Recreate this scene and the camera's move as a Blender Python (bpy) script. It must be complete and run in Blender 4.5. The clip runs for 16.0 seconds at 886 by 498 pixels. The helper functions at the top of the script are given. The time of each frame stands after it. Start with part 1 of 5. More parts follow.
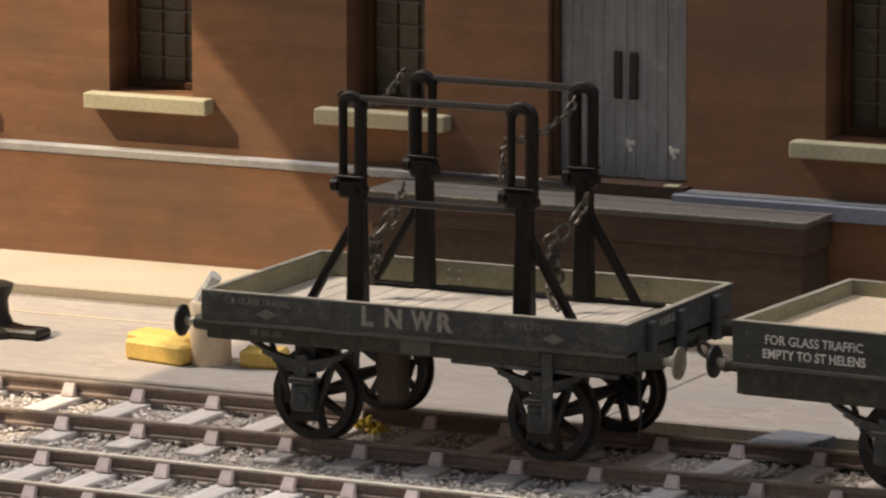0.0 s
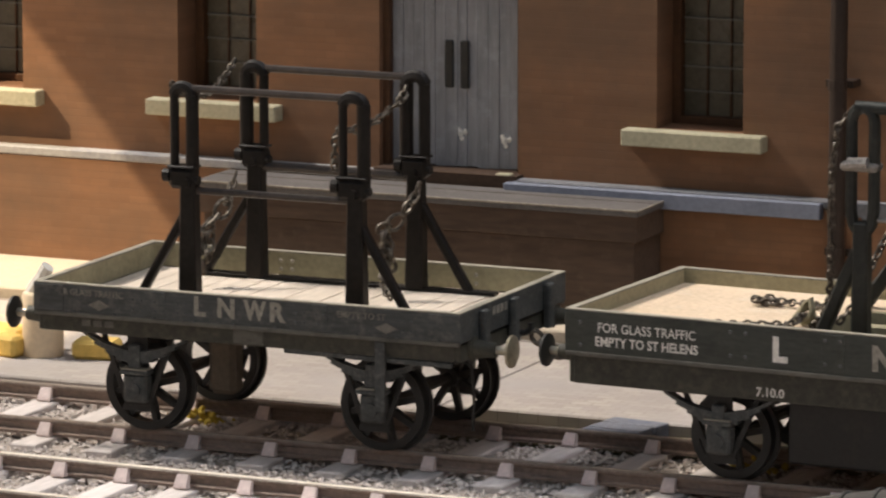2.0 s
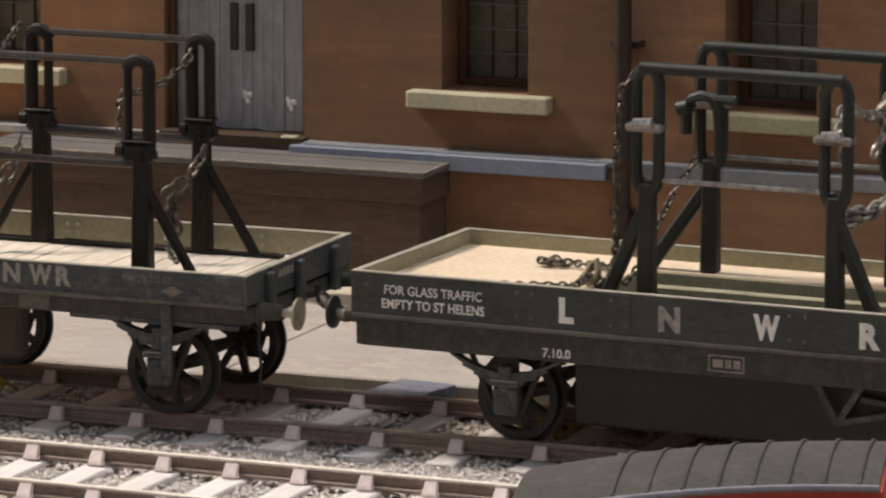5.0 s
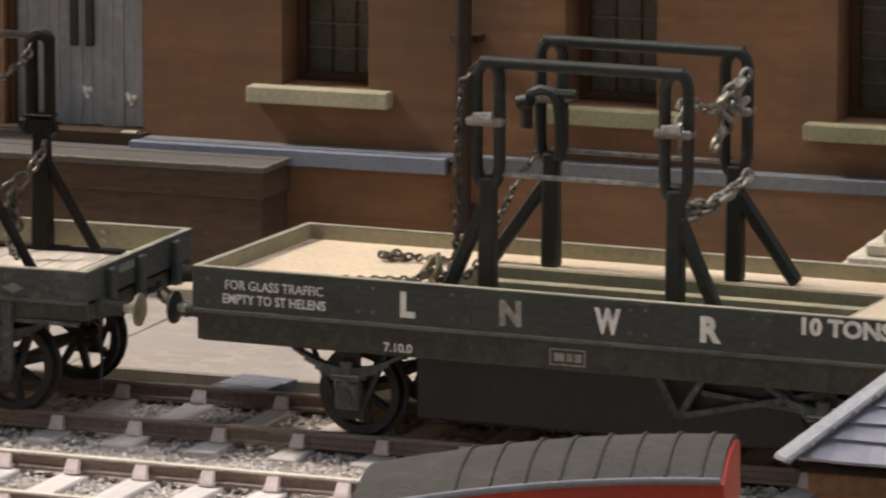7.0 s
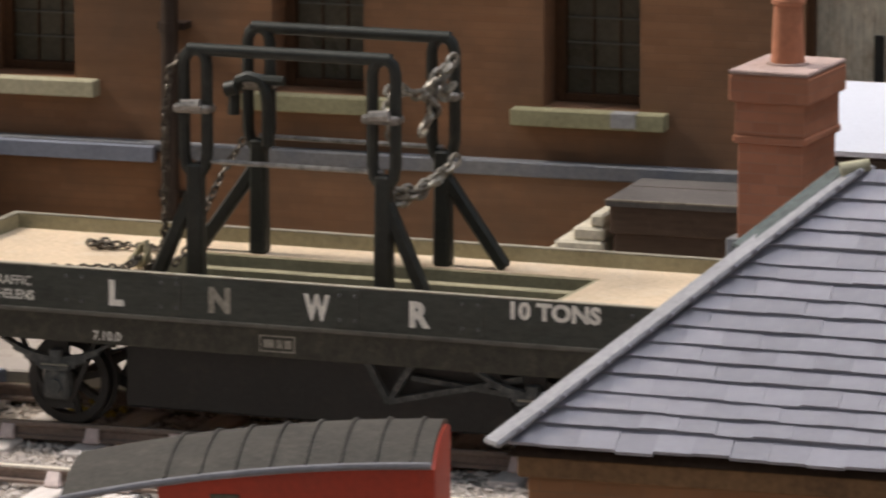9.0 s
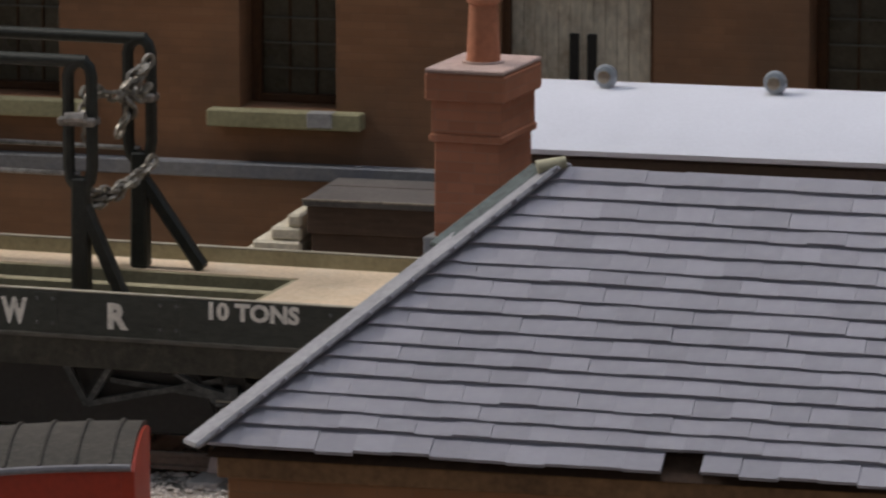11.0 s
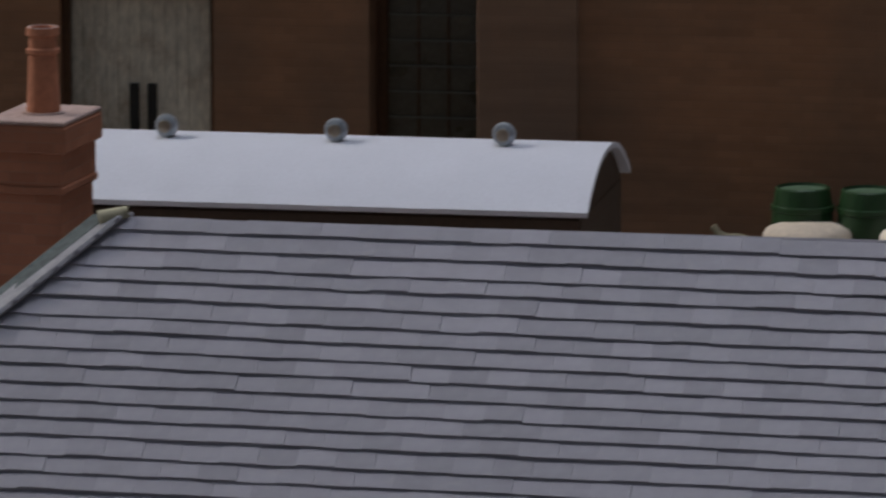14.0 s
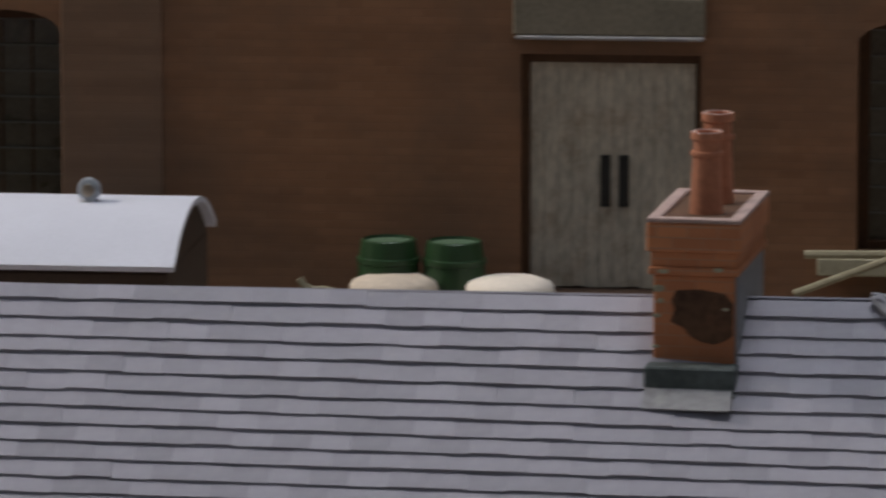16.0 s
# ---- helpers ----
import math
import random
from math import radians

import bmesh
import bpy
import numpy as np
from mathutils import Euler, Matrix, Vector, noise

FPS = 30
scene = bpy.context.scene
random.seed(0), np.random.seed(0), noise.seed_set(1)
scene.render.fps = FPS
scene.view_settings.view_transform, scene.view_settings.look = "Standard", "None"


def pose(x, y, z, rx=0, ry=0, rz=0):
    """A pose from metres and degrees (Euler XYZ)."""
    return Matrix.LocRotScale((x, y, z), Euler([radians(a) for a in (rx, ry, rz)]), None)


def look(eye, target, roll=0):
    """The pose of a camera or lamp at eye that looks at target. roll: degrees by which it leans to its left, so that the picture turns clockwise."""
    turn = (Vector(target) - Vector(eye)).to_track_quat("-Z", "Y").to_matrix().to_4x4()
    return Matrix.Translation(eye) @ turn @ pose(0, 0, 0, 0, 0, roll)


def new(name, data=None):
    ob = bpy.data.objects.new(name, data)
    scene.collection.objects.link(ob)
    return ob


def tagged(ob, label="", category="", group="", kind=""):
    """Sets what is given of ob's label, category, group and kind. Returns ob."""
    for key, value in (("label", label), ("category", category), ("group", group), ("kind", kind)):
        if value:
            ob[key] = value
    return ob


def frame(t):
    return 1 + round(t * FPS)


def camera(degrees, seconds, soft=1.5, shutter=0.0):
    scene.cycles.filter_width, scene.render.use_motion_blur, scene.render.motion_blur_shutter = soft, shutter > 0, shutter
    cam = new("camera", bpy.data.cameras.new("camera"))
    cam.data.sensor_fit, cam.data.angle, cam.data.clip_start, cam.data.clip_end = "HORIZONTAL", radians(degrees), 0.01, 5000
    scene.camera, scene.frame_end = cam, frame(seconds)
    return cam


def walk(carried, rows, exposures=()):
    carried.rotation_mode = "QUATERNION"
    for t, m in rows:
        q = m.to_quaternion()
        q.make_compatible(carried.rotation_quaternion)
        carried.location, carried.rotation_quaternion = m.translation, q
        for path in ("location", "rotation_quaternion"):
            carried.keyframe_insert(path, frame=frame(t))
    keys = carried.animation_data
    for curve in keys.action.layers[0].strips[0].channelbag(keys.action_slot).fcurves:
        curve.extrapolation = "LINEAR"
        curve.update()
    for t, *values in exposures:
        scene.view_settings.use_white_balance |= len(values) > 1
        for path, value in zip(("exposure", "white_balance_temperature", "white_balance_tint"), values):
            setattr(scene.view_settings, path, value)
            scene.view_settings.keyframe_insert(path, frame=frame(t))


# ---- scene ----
FOV = 8.5
EYE = (0.0, 0.0, 0.242)
cam = camera(FOV, 16.0, soft=2.2, shutter=0.6)
# seconds, then the turn in degrees: the camera stands still and pans to the right
TURNS = [
    (0.0, 80.401, 0.0, 25.500), (0.5, 80.398, 0.006, 25.122), (1.0, 80.372, 0.031, 24.635),
    (1.5, 80.330, 0.026, 24.306), (2.0, 80.298, 0.034, 23.860), (2.5, 80.240, 0.039, 23.535),
    (3.0, 80.193, -0.006, 23.071), (5.5, 79.880, -0.008, 21.422), (6.0, 79.863, -0.030, 21.010),
    (6.5, 79.862, -0.048, 20.702), (7.0, 79.881, -0.048, 20.235), (7.5, 79.867, 0.002, 19.545),
    (8.0, 79.842, -0.028, 18.898), (8.5, 79.816, -0.042, 18.143), (9.0, 79.751, -0.042, 17.389),
    (9.5, 79.756, -0.047, 16.476), (12.0, 79.762, -0.034, 13.079), (12.5, 79.803, -0.025, 12.258),
    (13.0, 79.876, 0.037, 11.635), (13.5, 80.015, -0.002, 10.970), (14.0, 80.217, 0.038, 10.158),
    (14.5, 80.416, 0.026, 9.257), (15.0, 80.510, -0.041, 8.276), (15.5, 80.617, -0.006, 7.319),
    (16.0, 80.729, 0.021, 6.132),
]
EXPOSURES = [(0.0, -0.26, 6230, 10), (0.8, 0.08, 6260, 10), (3.0, 0.22, 6250, 10), (5.5, 0.17, 6300, 10), (8.5, 0.16, 6330, 10), (9.7, -0.12, 6290, 10), (11.8, -0.82, 6000, 10), (13.0, -1.10, 5880, 10), (14.5, -1.12, 5880, 10), (16.0, -0.72, 6150, 10)]
walk(cam, [(t, pose(*EYE, rx, ry, rz)) for t, rx, ry, rz in TURNS], EXPOSURES)

# ---- light ----
world = bpy.data.worlds.new("hall")
world.use_nodes = True
scene.world = world
world.node_tree.nodes["Background"].inputs[0].default_value = (0.80, 0.90, 1.0, 1)
world.node_tree.nodes["Background"].inputs[1].default_value = 0.29


def area_lamp(name, eye, target, size, power, colour, spread=180):
    lamp = bpy.data.lights.new(name, "AREA")
    lamp.size, lamp.energy, lamp.color = size, power, colour
    lamp.spread = radians(spread)
    ob = new(name, lamp)
    ob.matrix_world = look(eye, target)
    return ob


# the hall's ceiling lights above the layout, and a warm spotlight at its left end
area_lamp("ceiling_lamp", (-1.38, 1.15, 1.05), (-0.42, 1.08, 0.0), 0.24, 24.0, (1.0, 0.89, 0.76))
area_lamp("ceiling_lamp", (-0.05, 1.06, 1.25), (-0.07, 0.92, 0.06), 0.40, 1.30, (0.98, 0.95, 0.98), 60)

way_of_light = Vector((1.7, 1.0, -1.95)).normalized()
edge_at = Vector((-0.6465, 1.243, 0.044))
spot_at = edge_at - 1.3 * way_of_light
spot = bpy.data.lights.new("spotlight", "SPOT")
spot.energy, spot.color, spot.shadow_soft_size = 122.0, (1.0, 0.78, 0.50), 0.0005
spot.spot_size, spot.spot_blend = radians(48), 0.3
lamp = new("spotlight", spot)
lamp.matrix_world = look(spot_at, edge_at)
FLAP_AT = spot_at + 0.30 * way_of_light      # middle of the edge of the added plate that blocks the beam

# ---- materials ----
MM = 0.001


def material(name, colour, rough=0.7, metal=0.0, vary=0.25, grain=900.0, patch=90.0, bump=0.2, dust=None, dust_amount=0.0, stretch=(1, 1, 1), random_tone=0.0, spec=0.3, islands=False):
    """A worn surface: base colour varied by patches and grain, with fine relief and optional dust or wear."""
    m = bpy.data.materials.new(name)
    m.use_nodes = True
    n, ln = m.node_tree.nodes, m.node_tree.links
    b = n["Principled BSDF"]
    b.inputs["Metallic"].default_value = metal
    b.inputs["Specular IOR Level"].default_value = spec
    tc = n.new("ShaderNodeTexCoord")
    mp = n.new("ShaderNodeMapping")
    mp.inputs["Scale"].default_value = stretch
    ln.new(tc.outputs["Object"], mp.inputs["Vector"])
    fine, broad = n.new("ShaderNodeTexNoise"), n.new("ShaderNodeTexNoise")
    for node, scale in ((fine, grain), (broad, patch)):
        node.inputs["Scale"].default_value = scale
        node.inputs["Detail"].default_value = 5
        ln.new(mp.outputs["Vector"], node.inputs["Vector"])
    mix = n.new("ShaderNodeMath")
    mix.operation = "ADD"
    ln.new(fine.outputs["Fac"], mix.inputs[0])
    ln.new(broad.outputs["Fac"], mix.inputs[1])
    value = mix.outputs[0]
    if random_tone:
        info = n.new("ShaderNodeObjectInfo")
        tone = n.new("ShaderNodeMath")
        tone.operation = "MULTIPLY_ADD"
        tone.inputs[1].default_value = random_tone * 2
        chance = info.outputs["Random"]
        if islands:
            geo, both, wrap = n.new("ShaderNodeNewGeometry"), n.new("ShaderNodeMath"), n.new("ShaderNodeMath")
            wrap.operation = "FRACT"
            ln.new(chance, both.inputs[0])
            ln.new(geo.outputs["Random Per Island"], both.inputs[1])
            ln.new(both.outputs[0], wrap.inputs[0])
            chance = wrap.outputs[0]
        ln.new(chance, tone.inputs[0])
        ln.new(value, tone.inputs[2])
        value = tone.outputs[0]
    ramp = n.new("ShaderNodeMapRange")
    ramp.inputs[1].default_value, ramp.inputs[2].default_value = 0.6, 1.4 + random_tone * 2
    ramp.inputs[3].default_value, ramp.inputs[4].default_value = 1 - vary, 1 + vary
    ln.new(value, ramp.inputs[0])
    tint = n.new("ShaderNodeMix")
    tint.data_type, tint.blend_type = "RGBA", "MULTIPLY"
    tint.inputs["Factor"].default_value = 1
    tint.inputs["A"].default_value = (*colour, 1)
    ln.new(ramp.outputs[0], tint.inputs["B"])
    out = tint.outputs["Result"]
    if dust:
        worn = n.new("ShaderNodeTexNoise")
        worn.inputs["Scale"].default_value = patch * 2.3
        worn.inputs["Detail"].default_value = 8
        worn.inputs["Roughness"].default_value = 0.75
        ln.new(tc.outputs["Object"], worn.inputs["Vector"])
        cut = n.new("ShaderNodeMapRange")
        cut.inputs[1].default_value, cut.inputs[2].default_value = 0.62 - 0.3 * dust_amount, 0.78 - 0.2 * dust_amount
        cut.inputs[4].default_value = min(1.0, dust_amount * 1.6)
        ln.new(worn.outputs["Fac"], cut.inputs[0])
        lay = n.new("ShaderNodeMix")
        lay.data_type = "RGBA"
        lay.inputs["B"].default_value = (*dust, 1)
        ln.new(cut.outputs[0], lay.inputs["Factor"])
        ln.new(out, lay.inputs["A"])
        out = lay.outputs["Result"]
    ln.new(out, b.inputs["Base Color"])
    r = n.new("ShaderNodeMapRange")
    r.inputs[3].default_value, r.inputs[4].default_value = max(0.02, rough - 0.12), min(1.0, rough + 0.12)
    ln.new(broad.outputs["Fac"], r.inputs[0])
    ln.new(r.outputs[0], b.inputs["Roughness"])
    if bump:
        bp = n.new("ShaderNodeBump")
        bp.inputs["Strength"].default_value = bump
        bp.inputs["Distance"].default_value = 0.0003
        ln.new(fine.outputs["Fac"], bp.inputs["Height"])
        ln.new(bp.outputs["Normal"], b.inputs["Normal"])
    return m


def brickwork(name, tone_a, tone_b, mortar, width=5.2, course=1.75, stain=(0.05, 0.035, 0.025), axes="xz"):
    """Painted embossed brickwork with soft, low-contrast joints and broad stains."""
    m = bpy.data.materials.new(name)
    m.use_nodes = True
    n, ln = m.node_tree.nodes, m.node_tree.links
    b = n["Principled BSDF"]
    b.inputs["Roughness"].default_value = 0.85
    b.inputs["Specular IOR Level"].default_value = 0.2
    tc = n.new("ShaderNodeTexCoord")
    sep, com = n.new("ShaderNodeSeparateXYZ"), n.new("ShaderNodeCombineXYZ")
    ln.new(tc.outputs["Object"], sep.inputs[0])
    if axes in ("xz", "xy"):
        ln.new(sep.outputs["X"], com.inputs["X"])
    else:
        add = n.new("ShaderNodeMath")
        ln.new(sep.outputs["X"], add.inputs[0])
        ln.new(sep.outputs["Y"], add.inputs[1])
        ln.new(add.outputs[0], com.inputs["X"])
    ln.new(sep.outputs["Y" if axes == "xy" else "Z"], com.inputs["Y"])
    br = n.new("ShaderNodeTexBrick")
    br.inputs["Scale"].default_value = 1000
    br.inputs["Brick Width"].default_value, br.inputs["Row Height"].default_value = width, course
    br.inputs["Mortar Size"].default_value, br.inputs["Mortar Smooth"].default_value = 0.13, 0.6
    br.inputs["Color1"].default_value, br.inputs["Color2"].default_value = (*tone_a, 1), (*tone_b, 1)
    br.inputs["Mortar"].default_value = (*mortar, 1)
    ln.new(com.outputs[0], br.inputs["Vector"])
    noise_a = n.new("ShaderNodeTexNoise")
    noise_a.inputs["Scale"].default_value, noise_a.inputs["Detail"].default_value = 24, 6
    noise_a.inputs["Roughness"].default_value = 0.62
    ln.new(tc.outputs["Object"], noise_a.inputs["Vector"])
    cut = n.new("ShaderNodeMapRange")
    cut.inputs[1].default_value, cut.inputs[2].default_value, cut.inputs[4].default_value = 0.40, 0.66, 0.9
    ln.new(noise_a.outputs["Fac"], cut.inputs[0])
    lay = n.new("ShaderNodeMix")
    lay.data_type = "RGBA"
    lay.inputs["B"].default_value = (*stain, 1)
    ln.new(cut.outputs[0], lay.inputs["Factor"])
    ln.new(br.outputs["Color"], lay.inputs["A"])
    mp = n.new("ShaderNodeMapping")
    mp.inputs["Scale"].default_value = (18, 18, 260)
    ln.new(tc.outputs["Object"], mp.inputs["Vector"])
    streak = n.new("ShaderNodeTexNoise")
    streak.inputs["Scale"].default_value, streak.inputs["Detail"].default_value = 1, 6
    ln.new(mp.outputs["Vector"], streak.inputs["Vector"])
    tone = n.new("ShaderNodeMapRange")
    tone.inputs[1].default_value, tone.inputs[2].default_value = 0.3, 0.7
    tone.inputs[3].default_value, tone.inputs[4].default_value = 0.90, 1.09
    ln.new(streak.outputs["Fac"], tone.inputs[0])
    last = n.new("ShaderNodeMix")
    last.data_type, last.blend_type = "RGBA", "MULTIPLY"
    last.inputs["Factor"].default_value = 1
    ln.new(lay.outputs["Result"], last.inputs["A"])
    ln.new(tone.outputs[0], last.inputs["B"])
    ln.new(last.outputs["Result"], b.inputs["Base Color"])
    bp = n.new("ShaderNodeBump")
    bp.inputs["Strength"].default_value, bp.inputs["Distance"].default_value = 0.2, 0.0002
    bp.invert = True
    ln.new(br.outputs["Fac"], bp.inputs["Height"])
    ln.new(bp.outputs["Normal"], b.inputs["Normal"])
    return m


BRICK = brickwork("warehouse_brick", (0.265, 0.138, 0.075), (0.235, 0.120, 0.064), (0.225, 0.12, 0.068), stain=(0.155, 0.096, 0.062))
HUT_BRICK = brickwork("hut_brick", (0.36, 0.175, 0.085), (0.30, 0.145, 0.07), (0.28, 0.16, 0.09), stain=(0.20, 0.105, 0.055), axes="xyz")
CHIMNEY_BRICK = brickwork("chimney_brick", (0.52, 0.225, 0.13), (0.42, 0.175, 0.10), (0.42, 0.215, 0.14), 4.4, 1.6, stain=(0.28, 0.125, 0.075), axes="xyz")
STONE = material("pale_stone", (0.45, 0.415, 0.29), 0.85, vary=0.25, patch=60, dust=(0.30, 0.27, 0.18), dust_amount=0.35)
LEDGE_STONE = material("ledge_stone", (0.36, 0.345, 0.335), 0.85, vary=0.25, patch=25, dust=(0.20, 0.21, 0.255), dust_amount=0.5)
# same ledge stone with shade put into its colour, for lengths beyond the spotlight
LEDGE_SHADED = material("shaded_ledge_stone", (0.195, 0.195, 0.205), 0.85, vary=0.3, patch=25, dust=(0.13, 0.14, 0.18), dust_amount=0.5)
# darker olive copy of the pale stone: shade on two sills, put into colour
SHADED_STONE = material("shaded_olive_stone", (0.30, 0.28, 0.17), 0.85, vary=0.3, patch=70, dust=(0.20, 0.185, 0.11), dust_amount=0.35)
DECK = material("platform_slab", (0.115, 0.105, 0.10), 0.75, vary=0.3, patch=70, dust=(0.22, 0.20, 0.18), dust_amount=0.3)
PLATFORM_WOOD = material("dark_timber", (0.085, 0.055, 0.038), 0.8, vary=0.35, stretch=(0.15, 1, 1), dust=(0.16, 0.12, 0.09), dust_amount=0.25)
BLOCK_WOOD = material("worn_brake_wood", (0.075, 0.06, 0.043), 0.8, vary=0.35)
BROWN_FRAME = material("brown_paint", (0.085, 0.040, 0.018), 0.6, vary=0.3)
PIPE = material("dark_brown_iron", (0.032, 0.019, 0.013), 0.55, vary=0.3, spec=0.4)
GLASS_DARK = material("grimy_pane", (0.098, 0.084, 0.056), 0.3, vary=0.4, patch=90, dust=(0.15, 0.13, 0.095), dust_amount=0.35, spec=0.5)
GLAZING = material("grey_glazing_bar", (0.16, 0.15, 0.125), 0.6)
DOOR_GREY = material("weathered_grey_door", (0.25, 0.25, 0.26), 0.8, vary=0.3, stretch=(1, 1, 0.12), dust=(0.42, 0.43, 0.46), dust_amount=0.35)
DOOR_CREAM = material("peeling_cream_door", (0.60, 0.54, 0.43), 0.85, vary=0.4, stretch=(1, 1, 0.4), patch=38, dust=(0.27, 0.165, 0.085), dust_amount=0.42)
IRON_DARK = material("dark_iron", (0.017, 0.0165, 0.015), 0.5, vary=0.4, dust=(0.05, 0.04, 0.03), dust_amount=0.3, spec=0.4)
FRAME_BLACK = material("black_brown_frame", (0.013, 0.0105, 0.009), 0.5, vary=0.5, dust=(0.035, 0.025, 0.019), dust_amount=0.3, spec=0.2)
FRAME_GREEN = material("dark_green_grey_frame", (0.020, 0.022, 0.019), 0.5, vary=0.4, dust=(0.06, 0.055, 0.045), dust_amount=0.3, spec=0.35)
# lighter and browner than the posts: the bars' highlight put into their colour
HIGHLIT_BAR = material("highlit_black_bar", (0.026, 0.017, 0.012), 0.4, vary=0.5, patch=200, dust=(0.10, 0.066, 0.05), dust_amount=0.35, spec=0.5)
# worn metal of the clamps; on the low bars its paleness paints a highlight
BARE_AND_HIGHLIGHT = material("bare_metal_and_highlight", (0.30, 0.28, 0.26), 0.38, metal=0.6, vary=0.5, patch=250, dust=(0.06, 0.05, 0.042), dust_amount=0.45)
CHAIN = material("rusty_chain", (0.07, 0.056, 0.043), 0.5, metal=0.4, vary=0.5, grain=2500, patch=200, dust=(0.36, 0.325, 0.265), dust_amount=0.45)
CHAIN_PALE = material("dusty_bright_chain", (0.20, 0.18, 0.15), 0.45, metal=0.4, vary=0.5, grain=2500, patch=200, dust=(0.55, 0.52, 0.46), dust_amount=0.5)
GEAR = material("dusty_running_gear", (0.062, 0.066, 0.065), 0.6, vary=0.45, patch=260, dust=(0.20, 0.20, 0.185), dust_amount=0.42)
WAGON_GREY = material("weathered_wagon_grey", (0.060, 0.064, 0.063), 0.6, vary=0.45, patch=170, dust=(0.17, 0.165, 0.145), dust_amount=0.40, stretch=(0.3, 1, 1.8))
WAGON_DARK = material("dark_wagon_grey", (0.049, 0.053, 0.045), 0.55, vary=0.35, patch=120, dust=(0.085, 0.085, 0.068), dust_amount=0.35, stretch=(0.5, 1, 1.6))
SOLEBAR = material("black_solebar", (0.046, 0.044, 0.034), 0.6, vary=0.4, patch=150, dust=(0.11, 0.10, 0.072), dust_amount=0.4)
RIM_EDGE = material("worn_plank_edge", (0.30, 0.275, 0.22), 0.7, vary=0.3, patch=200, dust=(0.32, 0.29, 0.23), dust_amount=0.3, stretch=(0.3, 0.3, 1))
CURB = material("worn_curb_rail", (0.10, 0.096, 0.082), 0.6, vary=0.4, patch=200, dust=(0.17, 0.155, 0.125), dust_amount=0.4, stretch=(0.4, 1, 1))
INNER_OLIVE = material("olive_inner_planks", (0.30, 0.27, 0.175), 0.8, vary=0.3, patch=100, dust=(0.33, 0.30, 0.20), dust_amount=0.3)
FLOOR_PALE = material("pale_wagon_floor", (0.60, 0.52, 0.43), 0.85, vary=0.22, patch=80, stretch=(0.7, 0.2, 1), dust=(0.55, 0.47, 0.36), dust_amount=0.35)
SAND = material("pale_sand_floor", (0.60, 0.475, 0.335), 0.9, vary=0.25, patch=45, dust=(0.66, 0.59, 0.49), dust_amount=0.35)
PALE_STEP = material("pale_step_stone", (0.60, 0.55, 0.44), 0.85, vary=0.3, patch=150, dust=(0.36, 0.33, 0.25), dust_amount=0.3)
LETTER = material("white_lettering", (0.74, 0.72, 0.66), 0.7, vary=0.25, patch=400, dust=(0.35, 0.34, 0.31), dust_amount=0.25)
LETTER_WORN = material("faded_lettering", (0.30, 0.28, 0.235), 0.7, vary=0.4, patch=500, dust=(0.07, 0.068, 0.06), dust_amount=0.4)
LETTER_GHOST = material("ghost_lettering", (0.19, 0.175, 0.15), 0.7, vary=0.4, patch=500, dust=(0.07, 0.07, 0.065), dust_amount=0.42)
STEEL = material("worn_steel", (0.42, 0.38, 0.30), 0.32, metal=0.9, vary=0.3, bump=0.1)
BRASSY = material("worn_buffer_face", (0.34, 0.30, 0.22), 0.4, metal=0.6, vary=0.35, dust=(0.10, 0.09, 0.07), dust_amount=0.3)
RAIL_SIDE = material("rusty_rail", (0.24, 0.18, 0.145), 0.75, vary=0.35, dust=(0.28, 0.225, 0.19), dust_amount=0.3)
RAIL_DULL = material("dull_rail_head", (0.30, 0.245, 0.20), 0.5, metal=0.2, vary=0.3, patch=40, dust=(0.52, 0.47, 0.40), dust_amount=0.3)
# the rail heads' glint is put into a pale, barely metallic colour
RAIL_GLINT = material("pale_glint_rail_head", (0.84, 0.76, 0.64), 0.42, metal=0.1, vary=0.2, bump=0.05)
SLEEPER = material("dusty_sleeper", (0.60, 0.545, 0.515), 0.9, vary=0.3, stretch=(1, 0.2, 1), random_tone=0.2)
CHAIR = material("dusty_rail_chair", (0.64, 0.535, 0.505), 0.8, vary=0.3, random_tone=0.2)
BALLAST = material("ballast_stone", (0.64, 0.575, 0.53), 0.95, vary=0.36, grain=900, patch=60, random_tone=0.5, islands=True)
BED = material("ballast_bed", (0.33, 0.285, 0.25), 0.95, vary=0.5, patch=120, grain=1500, dust=(0.50, 0.45, 0.41), dust_amount=0.35)
VERGE_BROWN = material("dark_green_brown_ground", (0.105, 0.088, 0.055), 0.95, vary=0.5, patch=120, grain=1800, dust=(0.10, 0.115, 0.045), dust_amount=0.4, bump=0.6)
WORN_EDGE = material("worn_slab_edge", (0.27, 0.235, 0.19), 0.8, vary=0.4, patch=120, dust=(0.10, 0.085, 0.07), dust_amount=0.5)
DARK_LEAD = material("green_black_flashing", (0.095, 0.112, 0.110), 0.65, vary=0.45, patch=150, dust=(0.10, 0.12, 0.115), dust_amount=0.35, spec=0.2)
HIP_LEAD = material("dull_hip_lead", (0.29, 0.283, 0.30), 0.6, vary=0.3, patch=120, dust=(0.36, 0.345, 0.34), dust_amount=0.3)
FASCIA = material("dark_brown_fascia", (0.19, 0.106, 0.05), 0.7, vary=0.4, patch=80)
PIER_BRICK = brickwork("sooted_grey_brick", (0.205, 0.125, 0.08), (0.185, 0.112, 0.072), (0.18, 0.11, 0.072), stain=(0.155, 0.105, 0.076))
